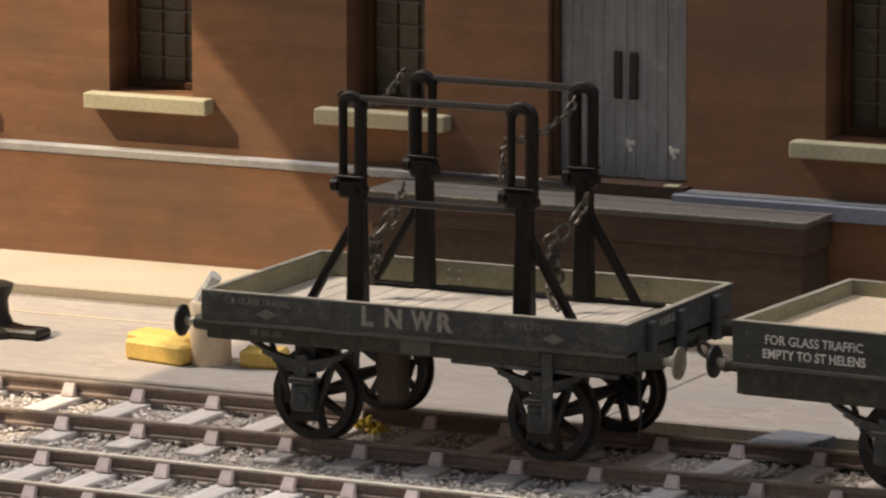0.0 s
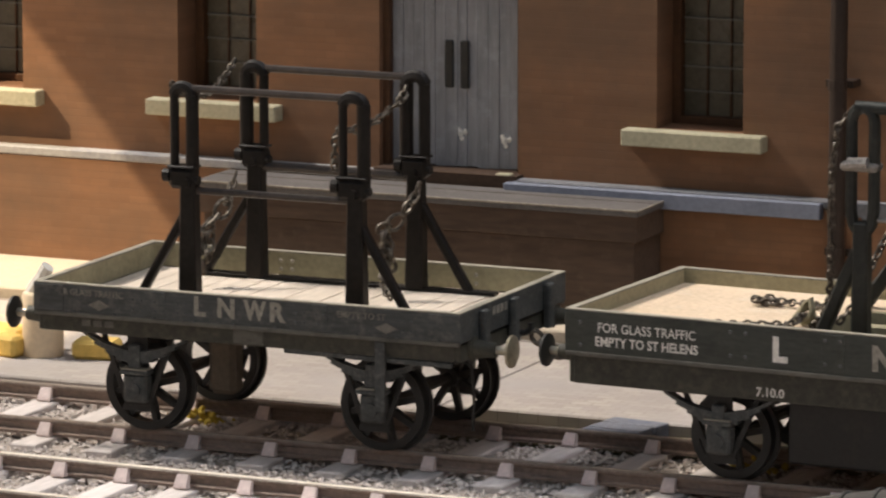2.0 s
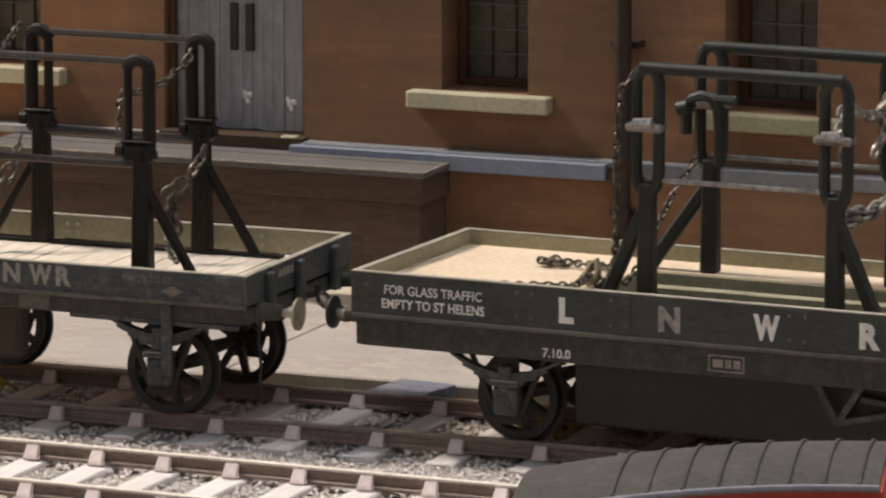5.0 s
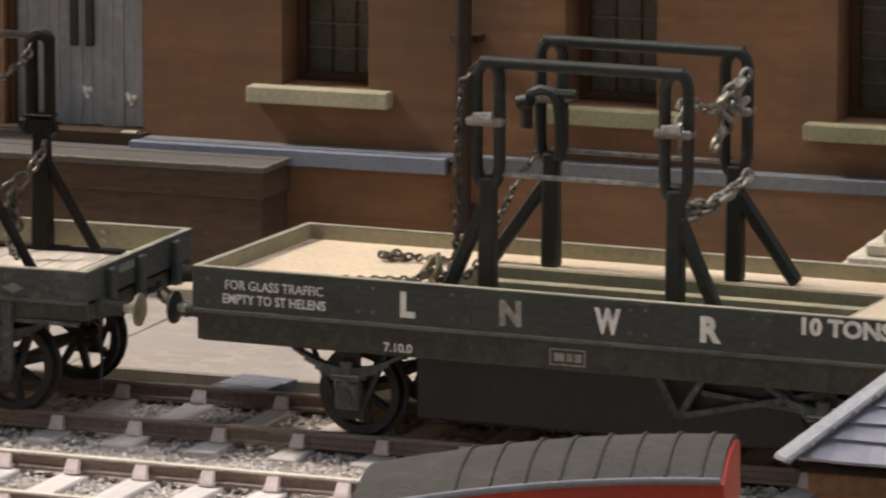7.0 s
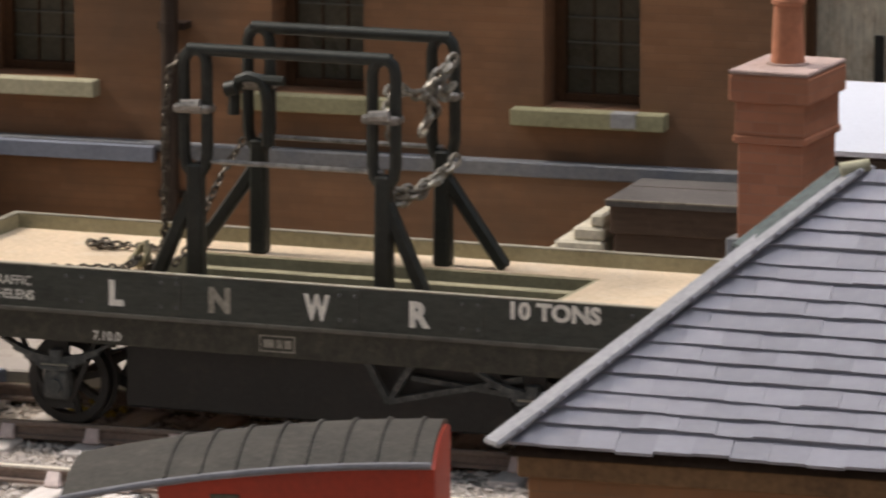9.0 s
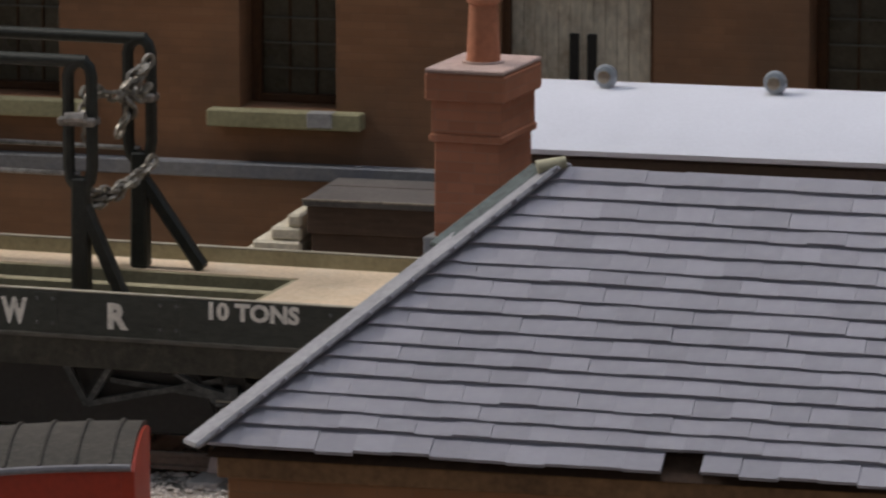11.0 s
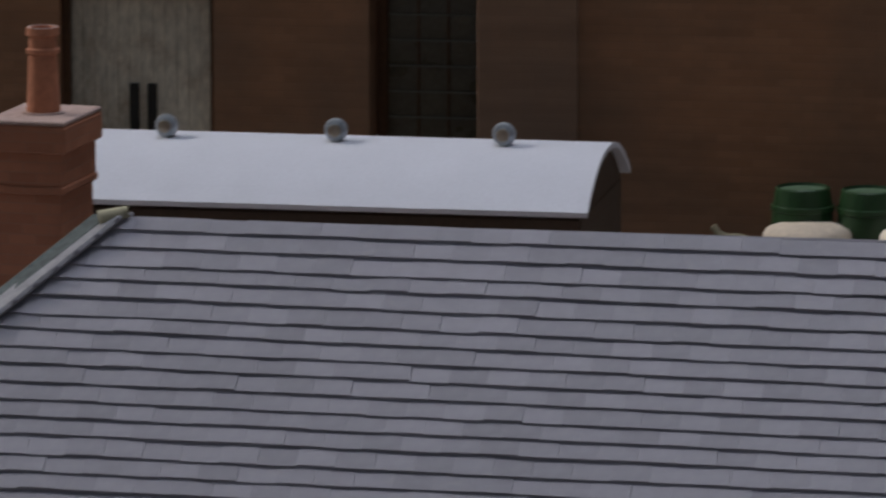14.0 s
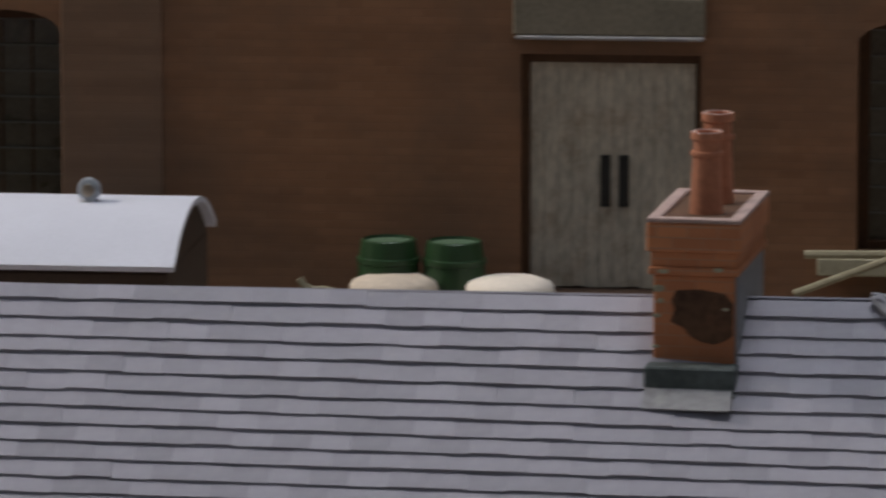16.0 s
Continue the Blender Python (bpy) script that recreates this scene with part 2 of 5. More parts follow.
YARD = brickwork("dusty_setts", (0.42, 0.37, 0.32), (0.345, 0.30, 0.265), (0.245, 0.215, 0.19), 4.6, 2.7, stain=(0.36, 0.325, 0.30), axes="xy")
PAVE = material("pale_pavement", (0.46, 0.39, 0.30), 0.9, vary=0.15, patch=40)
YELLOW = material("yellow_box", (0.68, 0.46, 0.12), 0.7, vary=0.2, dust=(0.75, 0.55, 0.2), dust_amount=0.3)
CREAM = material("cream_drum", (0.72, 0.58, 0.40), 0.75, vary=0.12)
SLATE = material("blue_grey_slate", (0.305, 0.293, 0.330), 0.6, vary=0.2, grain=500, patch=150, random_tone=0.6, dust=(0.36, 0.335, 0.335), dust_amount=0.28, bump=0.3, islands=True)
LEAD = material("grey_lead_flashing", (0.26, 0.265, 0.27), 0.6, vary=0.25, patch=120)
RIDGE = material("ridge_tile", (0.31, 0.305, 0.31), 0.6, vary=0.3, dust=(0.55, 0.53, 0.49), dust_amount=0.3)
COPING = material("pinkish_mortar", (0.44, 0.32, 0.28), 0.8, vary=0.25, dust=(0.30, 0.24, 0.24), dust_amount=0.3)
ORANGE_BRICK = brickwork("orange_brick", (0.64, 0.27, 0.125), (0.52, 0.21, 0.10), (0.48, 0.27, 0.17), 4.4, 1.6, stain=(0.40, 0.16, 0.08), axes="xyz")
LINTEL = material("dull_lintel_stone", (0.20, 0.175, 0.13), 0.85, vary=0.3, patch=60)
TERRACOTTA = material("terracotta_pot", (0.50, 0.21, 0.12), 0.75, vary=0.25, dust=(0.30, 0.11, 0.06), dust_amount=0.3)
SOOT_AND_HOLLOW = material("brown_soot_and_hollow", (0.115, 0.062, 0.036), 0.9, vary=0.45, patch=140, dust=(0.24, 0.11, 0.06), dust_amount=0.3)
# plain near-black brown for dark parts; below the doors it paints shade
NEAR_BLACK = material("soot", (0.06, 0.035, 0.022), 0.9, vary=0.4)
WHITE_ROOF = material("white_van_roof", (0.60, 0.61, 0.675), 0.7, vary=0.06, grain=1500, bump=0.08)
VAN_BROWN = material("dark_brown_van", (0.055, 0.034, 0.022), 0.6, vary=0.3)
VENT = material("grey_vent", (0.36, 0.39, 0.42), 0.35, metal=0.4, vary=0.25)
RED = material("red_coachwork", (0.46, 0.048, 0.018), 0.5, vary=0.2, dust=(0.30, 0.05, 0.025), dust_amount=0.3, spec=0.5)
CANVAS = material("grey_canvas_roof", (0.056, 0.050, 0.042), 0.85, vary=0.4, patch=120, dust=(0.13, 0.115, 0.095), dust_amount=0.3)
EAVE_GREY = material("grey_roof_edge", (0.22, 0.215, 0.23), 0.7, vary=0.2)
GREEN = material("green_barrel_paint", (0.019, 0.055, 0.018), 0.4, vary=0.25, spec=0.5)
GREEN_LID = material("worn_green_barrel_top", (0.11, 0.18, 0.11), 0.5, vary=0.3, dust=(0.26, 0.33, 0.25), dust_amount=0.3)
POLE_WOOD = material("pale_wooden_pole", (0.30, 0.27, 0.18), 0.8, vary=0.2)
BLUE_BOARD = material("blue_grey_board", (0.20, 0.215, 0.27), 0.75, vary=0.2, patch=150)
# the blue is reflected light put into the planks' colour
DECK_BLUE_LIT = material("slab_with_bluish_light", (0.17, 0.175, 0.20), 0.7, vary=0.35, patch=70, dust=(0.10, 0.115, 0.16), dust_amount=0.5)
MOSS = material("yellow_moss", (0.45, 0.33, 0.05), 0.95, vary=0.4, grain=2500)

# ---- helpers for building, in millimetres ----


def box(bm, x0, x1, y0, y1, z0, z1, bevel=0.0):
    ret = bmesh.ops.create_cube(bm, size=1.0)
    vs = ret["verts"]
    for v in vs:
        v.co = Vector((x0 if v.co.x < 0 else x1, y0 if v.co.y < 0 else y1, z0 if v.co.z < 0 else z1))
    if bevel:
        es = list({e for v in vs for e in v.link_edges})
        bmesh.ops.bevel(bm, geom=es, offset=bevel, segments=1, affect="EDGES")


def rod(bm, a, b, r, r2=None, sides=10, caps=True):
    """A round bar from a to b."""
    a, b = Vector(a), Vector(b)
    d = b - a
    m = Matrix.Translation((a + b) / 2) @ d.to_track_quat("Z", "Y").to_matrix().to_4x4()
    bmesh.ops.create_cone(bm, cap_ends=caps, segments=sides, radius1=r, radius2=r if r2 is None else r2, depth=d.length, matrix=m)


def bar(bm, a, b, w, h, up=(0, 0, 1), w2=None, h2=None, bevel=0.0):
    """A rectangular bar from a to b, w wide and h deep, tapering to w2, h2."""
    a, b = Vector(a), Vector(b)
    d = (b - a).normalized()
    side = d.cross(Vector(up)).normalized()
    top = side.cross(d).normalized()
    w2, h2 = w if w2 is None else w2, h if h2 is None else h2
    vs = []
    for p, ww, hh in ((a, w, h), (b, w2, h2)):
        for sx, sy in ((-1, -1), (1, -1), (1, 1), (-1, 1)):
            vs.append(bm.verts.new(p + side * sx * ww / 2 + top * sy * hh / 2))
    fs = [bm.faces.new([vs[i] for i in f]) for f in ((3, 2, 1, 0), (4, 5, 6, 7), (0, 1, 5, 4), (1, 2, 6, 5), (2, 3, 7, 6), (3, 0, 4, 7))]
    if bevel:
        bmesh.ops.bevel(bm, geom=list({e for f in fs for e in f.edges}), offset=bevel, segments=1, affect="EDGES")


def tube(bm, pts, r, sides=8, closed=False):
    """A round tube along a line of points."""
    pts = [Vector(p) for p in pts]
    rings, n = [], len(pts)
    ref = None
    for i, p in enumerate(pts):
        if closed:
            d = pts[(i + 1) % n] - pts[i - 1]
        else:
            d = pts[min(i + 1, n - 1)] - pts[max(i - 1, 0)]
        d.normalize()
        if ref is None:
            ref = d.orthogonal().normalized()
        ref = (ref - d * ref.dot(d)).normalized()
        s = d.cross(ref)
        rings.append([bm.verts.new(p + (ref * math.cos(a) + s * math.sin(a)) * r) for a in (2 * math.pi * k / sides for k in range(sides))])
    for i in range(n if closed else n - 1):
        a, b = rings[i], rings[(i + 1) % n]
        for k in range(sides):
            bm.faces.new((a[k], a[(k + 1) % sides], b[(k + 1) % sides], b[k]))
    if not closed:
        bm.faces.new(rings[0][::-1])
        bm.faces.new(rings[-1])


def lathe(bm, profile, axis="z", at=(0, 0, 0), sides=20, caps=True):
    """A turned solid from (radius, height) pairs."""
    rings = []
    at = Vector(at)
    for r, h in profile:
        ring = []
        for k in range(sides):
            a = 2 * math.pi * k / sides
            c, s = r * math.cos(a), r * math.sin(a)
            v = {"z": (c, s, h), "x": (h, c, s), "y": (s, h, c)}[axis]
            ring.append(bm.verts.new(at + Vector(v)))
        rings.append(ring)
    for a, b in zip(rings, rings[1:]):
        for k in range(sides):
            bm.faces.new((a[k], a[(k + 1) % sides], b[(k + 1) % sides], b[k]))
    if caps:
        bm.faces.new(rings[0][::-1])
        bm.faces.new(rings[-1])


def prism(bm, outline, y0, y1):
    """A solid with an outline in x, z between y0 and y1."""
    f = [bm.verts.new((x, y0, z)) for x, z in outline]
    g = [bm.verts.new((x, y1, z)) for x, z in outline]
    n = len(f)
    bm.faces.new(f[::-1])
    bm.faces.new(g)
    for i in range(n):
        bm.faces.new((f[i], f[(i + 1) % n], g[(i + 1) % n], g[i]))


def mesh_of(name, bm, mat, smooth=False):
    bmesh.ops.recalc_face_normals(bm, faces=bm.faces)
    bmesh.ops.scale(bm, vec=(MM, MM, MM), verts=bm.verts)
    me = bpy.data.meshes.new(name)
    bm.to_mesh(me)
    bm.free()
    me.materials.append(mat)
    if smooth:
        for p in me.polygons:
            p.use_smooth = True
        me.set_sharp_from_angle(angle=radians(38))
    return me


def part(name, bm, mat, parent, label="", smooth=False):
    ob = new(name, mesh_of(name, bm, mat, smooth))
    ob.parent = parent
    return tagged(ob, label)


def solo(name, bm, mat, label, category="", kind="", at=(0, 0, 0), yaw=0, smooth=False, group=""):
    """A thing that is one mesh."""
    ob = new(name, mesh_of(name, bm, mat, smooth))
    ob.matrix_world = pose(at[0] * MM, at[1] * MM, at[2] * MM, 0, 0, yaw)
    return tagged(ob, label, category, group, kind)


def thing(name, x, y, z, label, category, group="", kind="", yaw=0.0):
    ob = new(name)
    ob.empty_display_size = 0.005
    ob.matrix_world = pose(x * MM, y * MM, z * MM, 0, 0, yaw)
    return tagged(ob, label, category, group, kind)


def lettering(name, words, x, z, y, height, mat, parent, label="", stretch=1.0, bold=0.0, spacing=1.0):
    """Raised letters on a side that faces -y; x, z: lower left, in millimetres."""
    cu = bpy.data.curves.new(name, "FONT")
    cu.body, cu.size, cu.extrude, cu.offset = words, height * 1.38, 0.03, bold
    cu.space_character = spacing
    cu.resolution_u = 3
    tmp = new(name, cu)
    me = bpy.data.meshes.new_from_object(tmp.evaluated_get(bpy.context.evaluated_depsgraph_get()))
    bpy.data.objects.remove(tmp)
    me.name = name
    for v in me.vertices:
        v.co = Vector((x + v.co.x * stretch, y - v.co.z, z + v.co.y)) * MM
    me.materials.clear()
    me.materials.append(mat)
    ob = new(name, me)
    ob.parent = parent
    return tagged(ob, label)


B = bmesh.new

# ---- setting: ground, yard, pavement, warehouse ----
WALL = 1243.0     # the warehouse front, mm from the camera
RAIL = 0.0        # height of the rail heads
YARD_Z = -1.5
BED_Z = -4.6

bm = B()
box(bm, -1150, 420, 330, 1560, BED_Z - 40, BED_Z)
solo("ground", bm, BED, "dark ballast bed of the layout board", "ground", "structure")

bm = B()
box(bm, -1150, -498, 1117, 1199, BED_Z + 0.2, YARD_Z, 0.4)
box(bm, -497.9, 420, 1125, 1199, BED_Z + 0.2, YARD_Z, 0.4)
yard = solo("yard", bm, YARD, "dusty grey setts of the goods yard beside the track", "yard", "structure")
bm = B()
box(bm, -1150, 420, 1197.6, 1198.6, YARD_Z, YARD_Z + 0.2)
part("groove", bm, BED, yard)

rng_verge = random.Random(21)
bm = B()
box(bm, -497.8, 420, 1105, 1124.9, BED_Z - 0.5, BED_Z + 0.5)
for k in range(900):
    p = Vector((rng_verge.uniform(-497, -180), rng_verge.triangular(1105.5, 1124.4, 1121), BED_Z + 0.4))
    bmesh.ops.create_icosphere(bm, subdivisions=1, radius=rng_verge.uniform(0.4, 1.2), matrix=Matrix.Translation(p) @ Matrix.Diagonal((1.3, 1.0, 0.7, 1)))
solo("verge", bm, VERGE_BROWN, "dark green-brown ground between the track and the yard", "ground", "structure")

bm = B()
box(bm, -1000, -585, 1179.0, 1180.8, YARD_Z - 0.5, YARD_Z + 0.12)
part("pale_line", bm, PAVE, yard, "pale line of stone set into the setts")
bm = B()
box(bm, -1150, 420, 1200, WALL, BED_Z + 0.2, 1.2, 0.4)
solo("pavement", bm, PAVE, "pale stone pavement along the foot of the warehouse", "pavement", "structure")

# windows and doors in the front: left, right, bottom, top
WINDOWS = [(-681.5, -659, 41, 88), (-618, -597.5, 41, 88), (-497, -476, 41, 88), (-429, -407.5, 40, 88), (-366, -344, 39.5, 88), (-239, -215.5, 38, 88), (-46, -22, 38, 88), (-745, -724, 41, 88)]
SILLS = [(-686.4, -653.4), (-624.6, -590.8), (-504.1, -470.0), (-435.2, -400.0), (-372.5, -337.4), (-247, -208), (-54, -14), (-753, -717)]
DOORS = [(-566, -531, 26.9, 84), (-307, -273, 28.0, 79), (-117, -79, 28.0, 80)]
LEDGE_TOP, LEDGE_LOW = 27.7, 24.3


def pierced_wall(name, x0, x1, y0, y1, z0, z1, holes, mat, label):
    """A wall with thickness and real openings, made of cells between the lines of the openings."""
    xs = sorted({x0, x1, *(h[0] for h in holes), *(h[1] for h in holes)})
    zs = sorted({z0, z1, *(h[2] for h in holes), *(h[3] for h in holes)})
    solid = {}
    for i in range(len(xs) - 1):
        for k in range(len(zs) - 1):
            cx, cz = (xs[i] + xs[i + 1]) / 2, (zs[k] + zs[k + 1]) / 2
            solid[i, k] = not any(h[0] < cx < h[1] and h[2] < cz < h[3] for h in holes)
    bm, vs = B(), {}

    def v(x, y, z):
        if (x, y, z) not in vs:
            vs[x, y, z] = bm.verts.new((x, y, z))
        return vs[x, y, z]

    for (i, k), full in solid.items():
        if not full:
            continue
        a, b, c, d = xs[i], xs[i + 1], zs[k], zs[k + 1]
        bm.faces.new((v(a, y0, c), v(b, y0, c), v(b, y0, d), v(a, y0, d)))
        bm.faces.new((v(a, y1, c), v(a, y1, d), v(b, y1, d), v(b, y1, c)))
        if not solid.get((i - 1, k)):
            bm.faces.new((v(a, y0, c), v(a, y0, d), v(a, y1, d), v(a, y1, c)))
        if not solid.get((i + 1, k)):
            bm.faces.new((v(b, y0, c), v(b, y1, c), v(b, y1, d), v(b, y0, d)))
        if not solid.get((i, k - 1)):
            bm.faces.new((v(a, y0, c), v(a, y1, c), v(b, y1, c), v(b, y0, c)))
        if not solid.get((i, k + 1)):
            bm.faces.new((v(a, y0, d), v(b, y0, d), v(b, y1, d), v(a, y1, d)))
    return solo(name, bm, mat, label, "wall", "structure")


pierced_wall("wall_north", -1150, 420, WALL, WALL + 22, BED_Z, 230, [*WINDOWS, *DOORS], BRICK, "brown brick warehouse front with tall windows and loading doors")
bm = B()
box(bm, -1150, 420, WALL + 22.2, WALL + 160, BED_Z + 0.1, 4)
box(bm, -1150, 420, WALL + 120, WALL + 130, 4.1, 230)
solo("warehouse_back", bm, NEAR_BLACK, "dark inside of the warehouse behind the panes", "wall", "structure")
bm = B()
box(bm, -1155, 425, WALL - 5, WALL + 165, 230.2, 236)
solo("roof_slab", bm, NEAR_BLACK, "flat dark roof of the warehouse", "roof", "structure")

# the lower courses stand proud of the wall, up to the string course
bm = B()
box(bm, -451.0, 420, WALL - 3.7, WALL - 0.02, 1.22, LEDGE_LOW - 0.02)
box(bm, -1150, -451.1, WALL - 3.7, WALL - 0.02, 1.22, 25.5)
solo("plinth", bm, BRICK, "brown brick plinth below the string course", "wall", "structure")

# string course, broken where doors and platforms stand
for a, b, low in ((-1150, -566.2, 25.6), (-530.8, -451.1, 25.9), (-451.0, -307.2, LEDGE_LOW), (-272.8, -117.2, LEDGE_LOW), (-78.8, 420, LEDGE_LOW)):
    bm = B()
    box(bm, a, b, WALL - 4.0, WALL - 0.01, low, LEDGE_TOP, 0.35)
    # only the spotlit left length keeps the stone's lighter colour
    solo("trim", bm, LEDGE_STONE if a < -600 else LEDGE_SHADED, "worn stone string course along the brick wall", "ledge", "structure")


def window(k, hole, sill):
    a, b, c, d = hole
    w = thing("window_%d" % k, 0, 0, 0, "brown-framed warehouse window with dark grimy panes", "window", kind="structure")
    y = WALL + 11
    bm = B()
    for p in ((a, a + 2.2), (b - 1.6, b)):
        box(bm, p[0] + 0.02, p[1] - 0.02, y - 1.5, y + 2, c + 0.02, d - 0.02, 0.2)
    box(bm, a + 2.2, b - 1.6, y - 1.5, y + 2, c + 0.02, c + 1.8, 0.2)
    box(bm, a + 2.2, b - 1.6, y - 1.5, y + 2, d - 3, d - 0.02, 0.2)
    part("window_frame", bm, BROWN_FRAME, w)
    bm = B()
    box(bm, a + 2.1, b - 1.5, y + 0.9, y + 1.3, c + 1.7, d - 2.9)
    part("pane", bm, GLASS_DARK, w)
    z = c + 1.8
    while z < d - 8:
        z += 5.6
        bm = B()
        box(bm, a + 2.2, b - 1.6, y + 0.2, y + 0.85, z - 0.22, z + 0.22)
        part("glazing_bar", bm, GLAZING, w)
    for q in (1, 2):
        x = a + 2.2 + (b - a - 3.8) * q / 3
        bm = B()
        box(bm, x - 0.2, x + 0.2, y + 0.3, y + 0.8, c + 1.8, d - 3)
        part("glazing_bar", bm, BROWN_FRAME, w)
    bm = B()
    box(bm, sill[0], sill[1], WALL - 4.2, WALL + 9.4, c - 3.8, c - 0.02, 0.3)
    part("window_sill", bm, SHADED_STONE if k in (4, 5) else STONE, w, "stone sill with shade put into its olive colour" if k in (4, 5) else "pale worn stone sill")
    # segmental arch over the opening
    bm = B()
    mid, half = (a + b) / 2, (b - a) / 2
    prism(bm, [(a + 0.02, d - 0.02)] + [(mid - half * math.cos(math.pi * q / 12) * 0.998, d - 5 + 4.9 * math.sin(math.pi * q / 12)) for q in range(13)] + [(b - 0.02, d - 0.02)], WALL + 0.05, WALL + 9)
    part("arch", bm, BRICK, w)


for k, (hole, sill) in enumerate(zip(WINDOWS, SILLS)):
    window(k + 1, hole, sill)


def door(k, hole, mat, label):
    a, b, c, d = hole
    w = thing("door_%d" % k, 0, 0, 0, label, "door", kind="structure")
    y = WALL + 4
    bm = B()
    box(bm, a + 0.02, a + 1.6, y - 2, y + 4, c, d - 0.02, 0.2)
    box(bm, b - 1.2, b - 0.02, y - 2, y + 4, c, d - 0.02, 0.2)
    box(bm, a + 1.6, b - 1.2, y - 2, y + 4, d - 2, d - 0.02, 0.2)
    part("door_frame", bm, BROWN_FRAME, w)
    n = 12
    step = (b - a - 2.8) / n
    for q in range(n):
        x = a + 1.6 + q * step
        bm = B()
        box(bm, x + 0.03, x + step - 0.03, y + 0.12 * (q % 3 == 1), y + 2, c + 1.5 + 0.1 * (q % 4), d - 2.02, 0.06)
        part("plank", bm, mat, w)
    mid = (a + b) / 2
    foot = 46.9 if k == 1 else c + 19
    for x in (mid - 2.4, mid + 1.5):
        bm = B()
        box(bm, x, x + 2.1, y - 0.9, y + 0.1, foot, foot + 11.1, 0.25)
        part("handle", bm, IRON_DARK, w, "dark iron door pull")
    # solid black box that paints the shadow under the door leaves
    bm = B()
    box(bm, a + 0.2, b + 1.2, WALL - 3.9, WALL + 7.0, 25.56, c + 1.45, 0.1)
    part("threshold_shade", bm, NEAR_BLACK, w, "black box put in for the shadow gap below the leaves")
    return w


D1 = door(1, DOORS[0], DOOR_GREY, "weathered grey plank loading door, closed")
for x, z in ((-547.3, 36.4), (-536.2, 35.2)):
    bm = B()
    for dx, dz, r in ((0, 0, 0.8), (1.2, 0.3, 0.6), (0.4, -1.2, 0.55), (-0.6, 0.9, 0.5)):
        bmesh.ops.create_icosphere(bm, subdivisions=2, radius=r, matrix=Matrix.Translation((x + dx, WALL + 3.98, z + dz)) @ Matrix.Diagonal((1, 0.3, 1.2, 1)))
    part("scuff", bm, LETTER, D1, "white paint scuff", True)
bm = B()
box(bm, -549.4, -547.9, WALL + 3.75, WALL + 4.1, 30.6, 82, 0.05)
part("meeting_strip", bm, DOOR_GREY, D1)
bm = B()
box(bm, -535.2, -531.6, WALL - 3.8, WALL - 1.2, LEDGE_TOP + 0.02, LEDGE_TOP + 1.0, 0.15)
solo("wedge", bm, STONE, "small pale wooden wedge on the ledge", "wedge")
door(2, DOORS[1], DOOR_CREAM, "peeling cream plank loading door, closed")
door(3, DOORS[2], DOOR_CREAM, "peeling cream plank loading door, closed")
bm = B()
box(bm, -118.5, -78, WALL - 3, WALL + 8, 84.3, 92.5, 0.4)
solo("lintel", bm, LINTEL, "dull brown-grey stone lintel above the loading door", "lintel", "structure")

bm = B()
box(bm, -118.0, -78.2, WALL - 3.3, WALL + 4, 83.4, 84.28, 0.3)
solo("trim", bm, LEDGE_STONE, "pale moulding under the lintel", "moulding", "structure")
bm = B()
box(bm, -215.3, -193.5, WALL - 0.9, WALL - 0.02, LEDGE_TOP + 0.02, 120, 0.3)
solo("pier", bm, PIER_BRICK, "soot-grey brick pier beside the window", "pier", "structure")

bm = B()
box(bm, -349.5, -343.8, WALL - 4.45, WALL - 1.0, 36.2, 39.62, 0.2)
solo("chipped_patch", bm, RIDGE, "pale chipped repair on the stone sill", "repair", "structure")

# rainwater pipe
pipe = thing("drainpipe", -451.2, WALL - 6.2, 1.2, "dark brown iron drainpipe on the brick wall", "drainpipe")
bm = B()
rod(bm, (0, 0, 0), (0.6, 0, 160), 2.0, sides=12)
part("pipe", bm, PIPE, pipe, smooth=True)
for z in (14, 52, 95):
    bm = B()
    rod(bm, (0, 0, z), (0, 0, z + 2.4), 2.2, sides=12)
    box(bm, -3.2, 3.2, 1.4, 2.4 if z < 20 else 6.15, z + 0.4, z + 2)
    part("bracket", bm, PIPE, pipe)


def platform(x0, x1, y0, top, label):
    """A loading platform against the wall: slab top, timber fascia, dark recessed front."""
    p = thing("loading_platform", (x0 + x1) / 2, y0, 1.2, label, "platform")
    h, half = top - 1.2, (x1 - x0) / 2
    depth = WALL - 4.2 - y0
    bm = B()
    box(bm, -half, half, 0, depth, h - 1.6, h, 0.3)
    deck = part("deck", bm, DECK, p, "grey worn slab deck")
    bm = B()
    box(bm, -half - 0.05, half + 0.05, -0.12, 0.35, h - 0.42, h + 0.05, 0.1)
    box(bm, half - 0.35, half + 0.12, 0.36, depth, h - 0.42, h + 0.05, 0.1)
    part("nosing", bm, WORN_EDGE, deck, "pale worn edge of the slab")
    bm = B()
    box(bm, -half + 1, half - 1, depth * 0.62, depth * 0.62 + 0.3, h - 0.1, h + 0.06)
    part("joint", bm, NEAR_BLACK, deck)
    bm = B()
    box(bm, -half + 0.8, half - 0.8, 0.8, depth, h - 7.6, h - 1.62, 0.2)
    part("fascia", bm, PLATFORM_WOOD, p)
    bm = B()
    box(bm, -half + 1.6, half - 1.6, 1.6, depth, 0.02, h - 7.62, 0.2)
    part("base", bm, PLATFORM_WOOD, p)
    return p


platform(-603, -492.5, 1221, 25.6, "dark timber loading platform with a slab top below the door")
platform(-342.5, -60, 1210, 25.6, "dark timber loading platform with a slab top and pale steps")
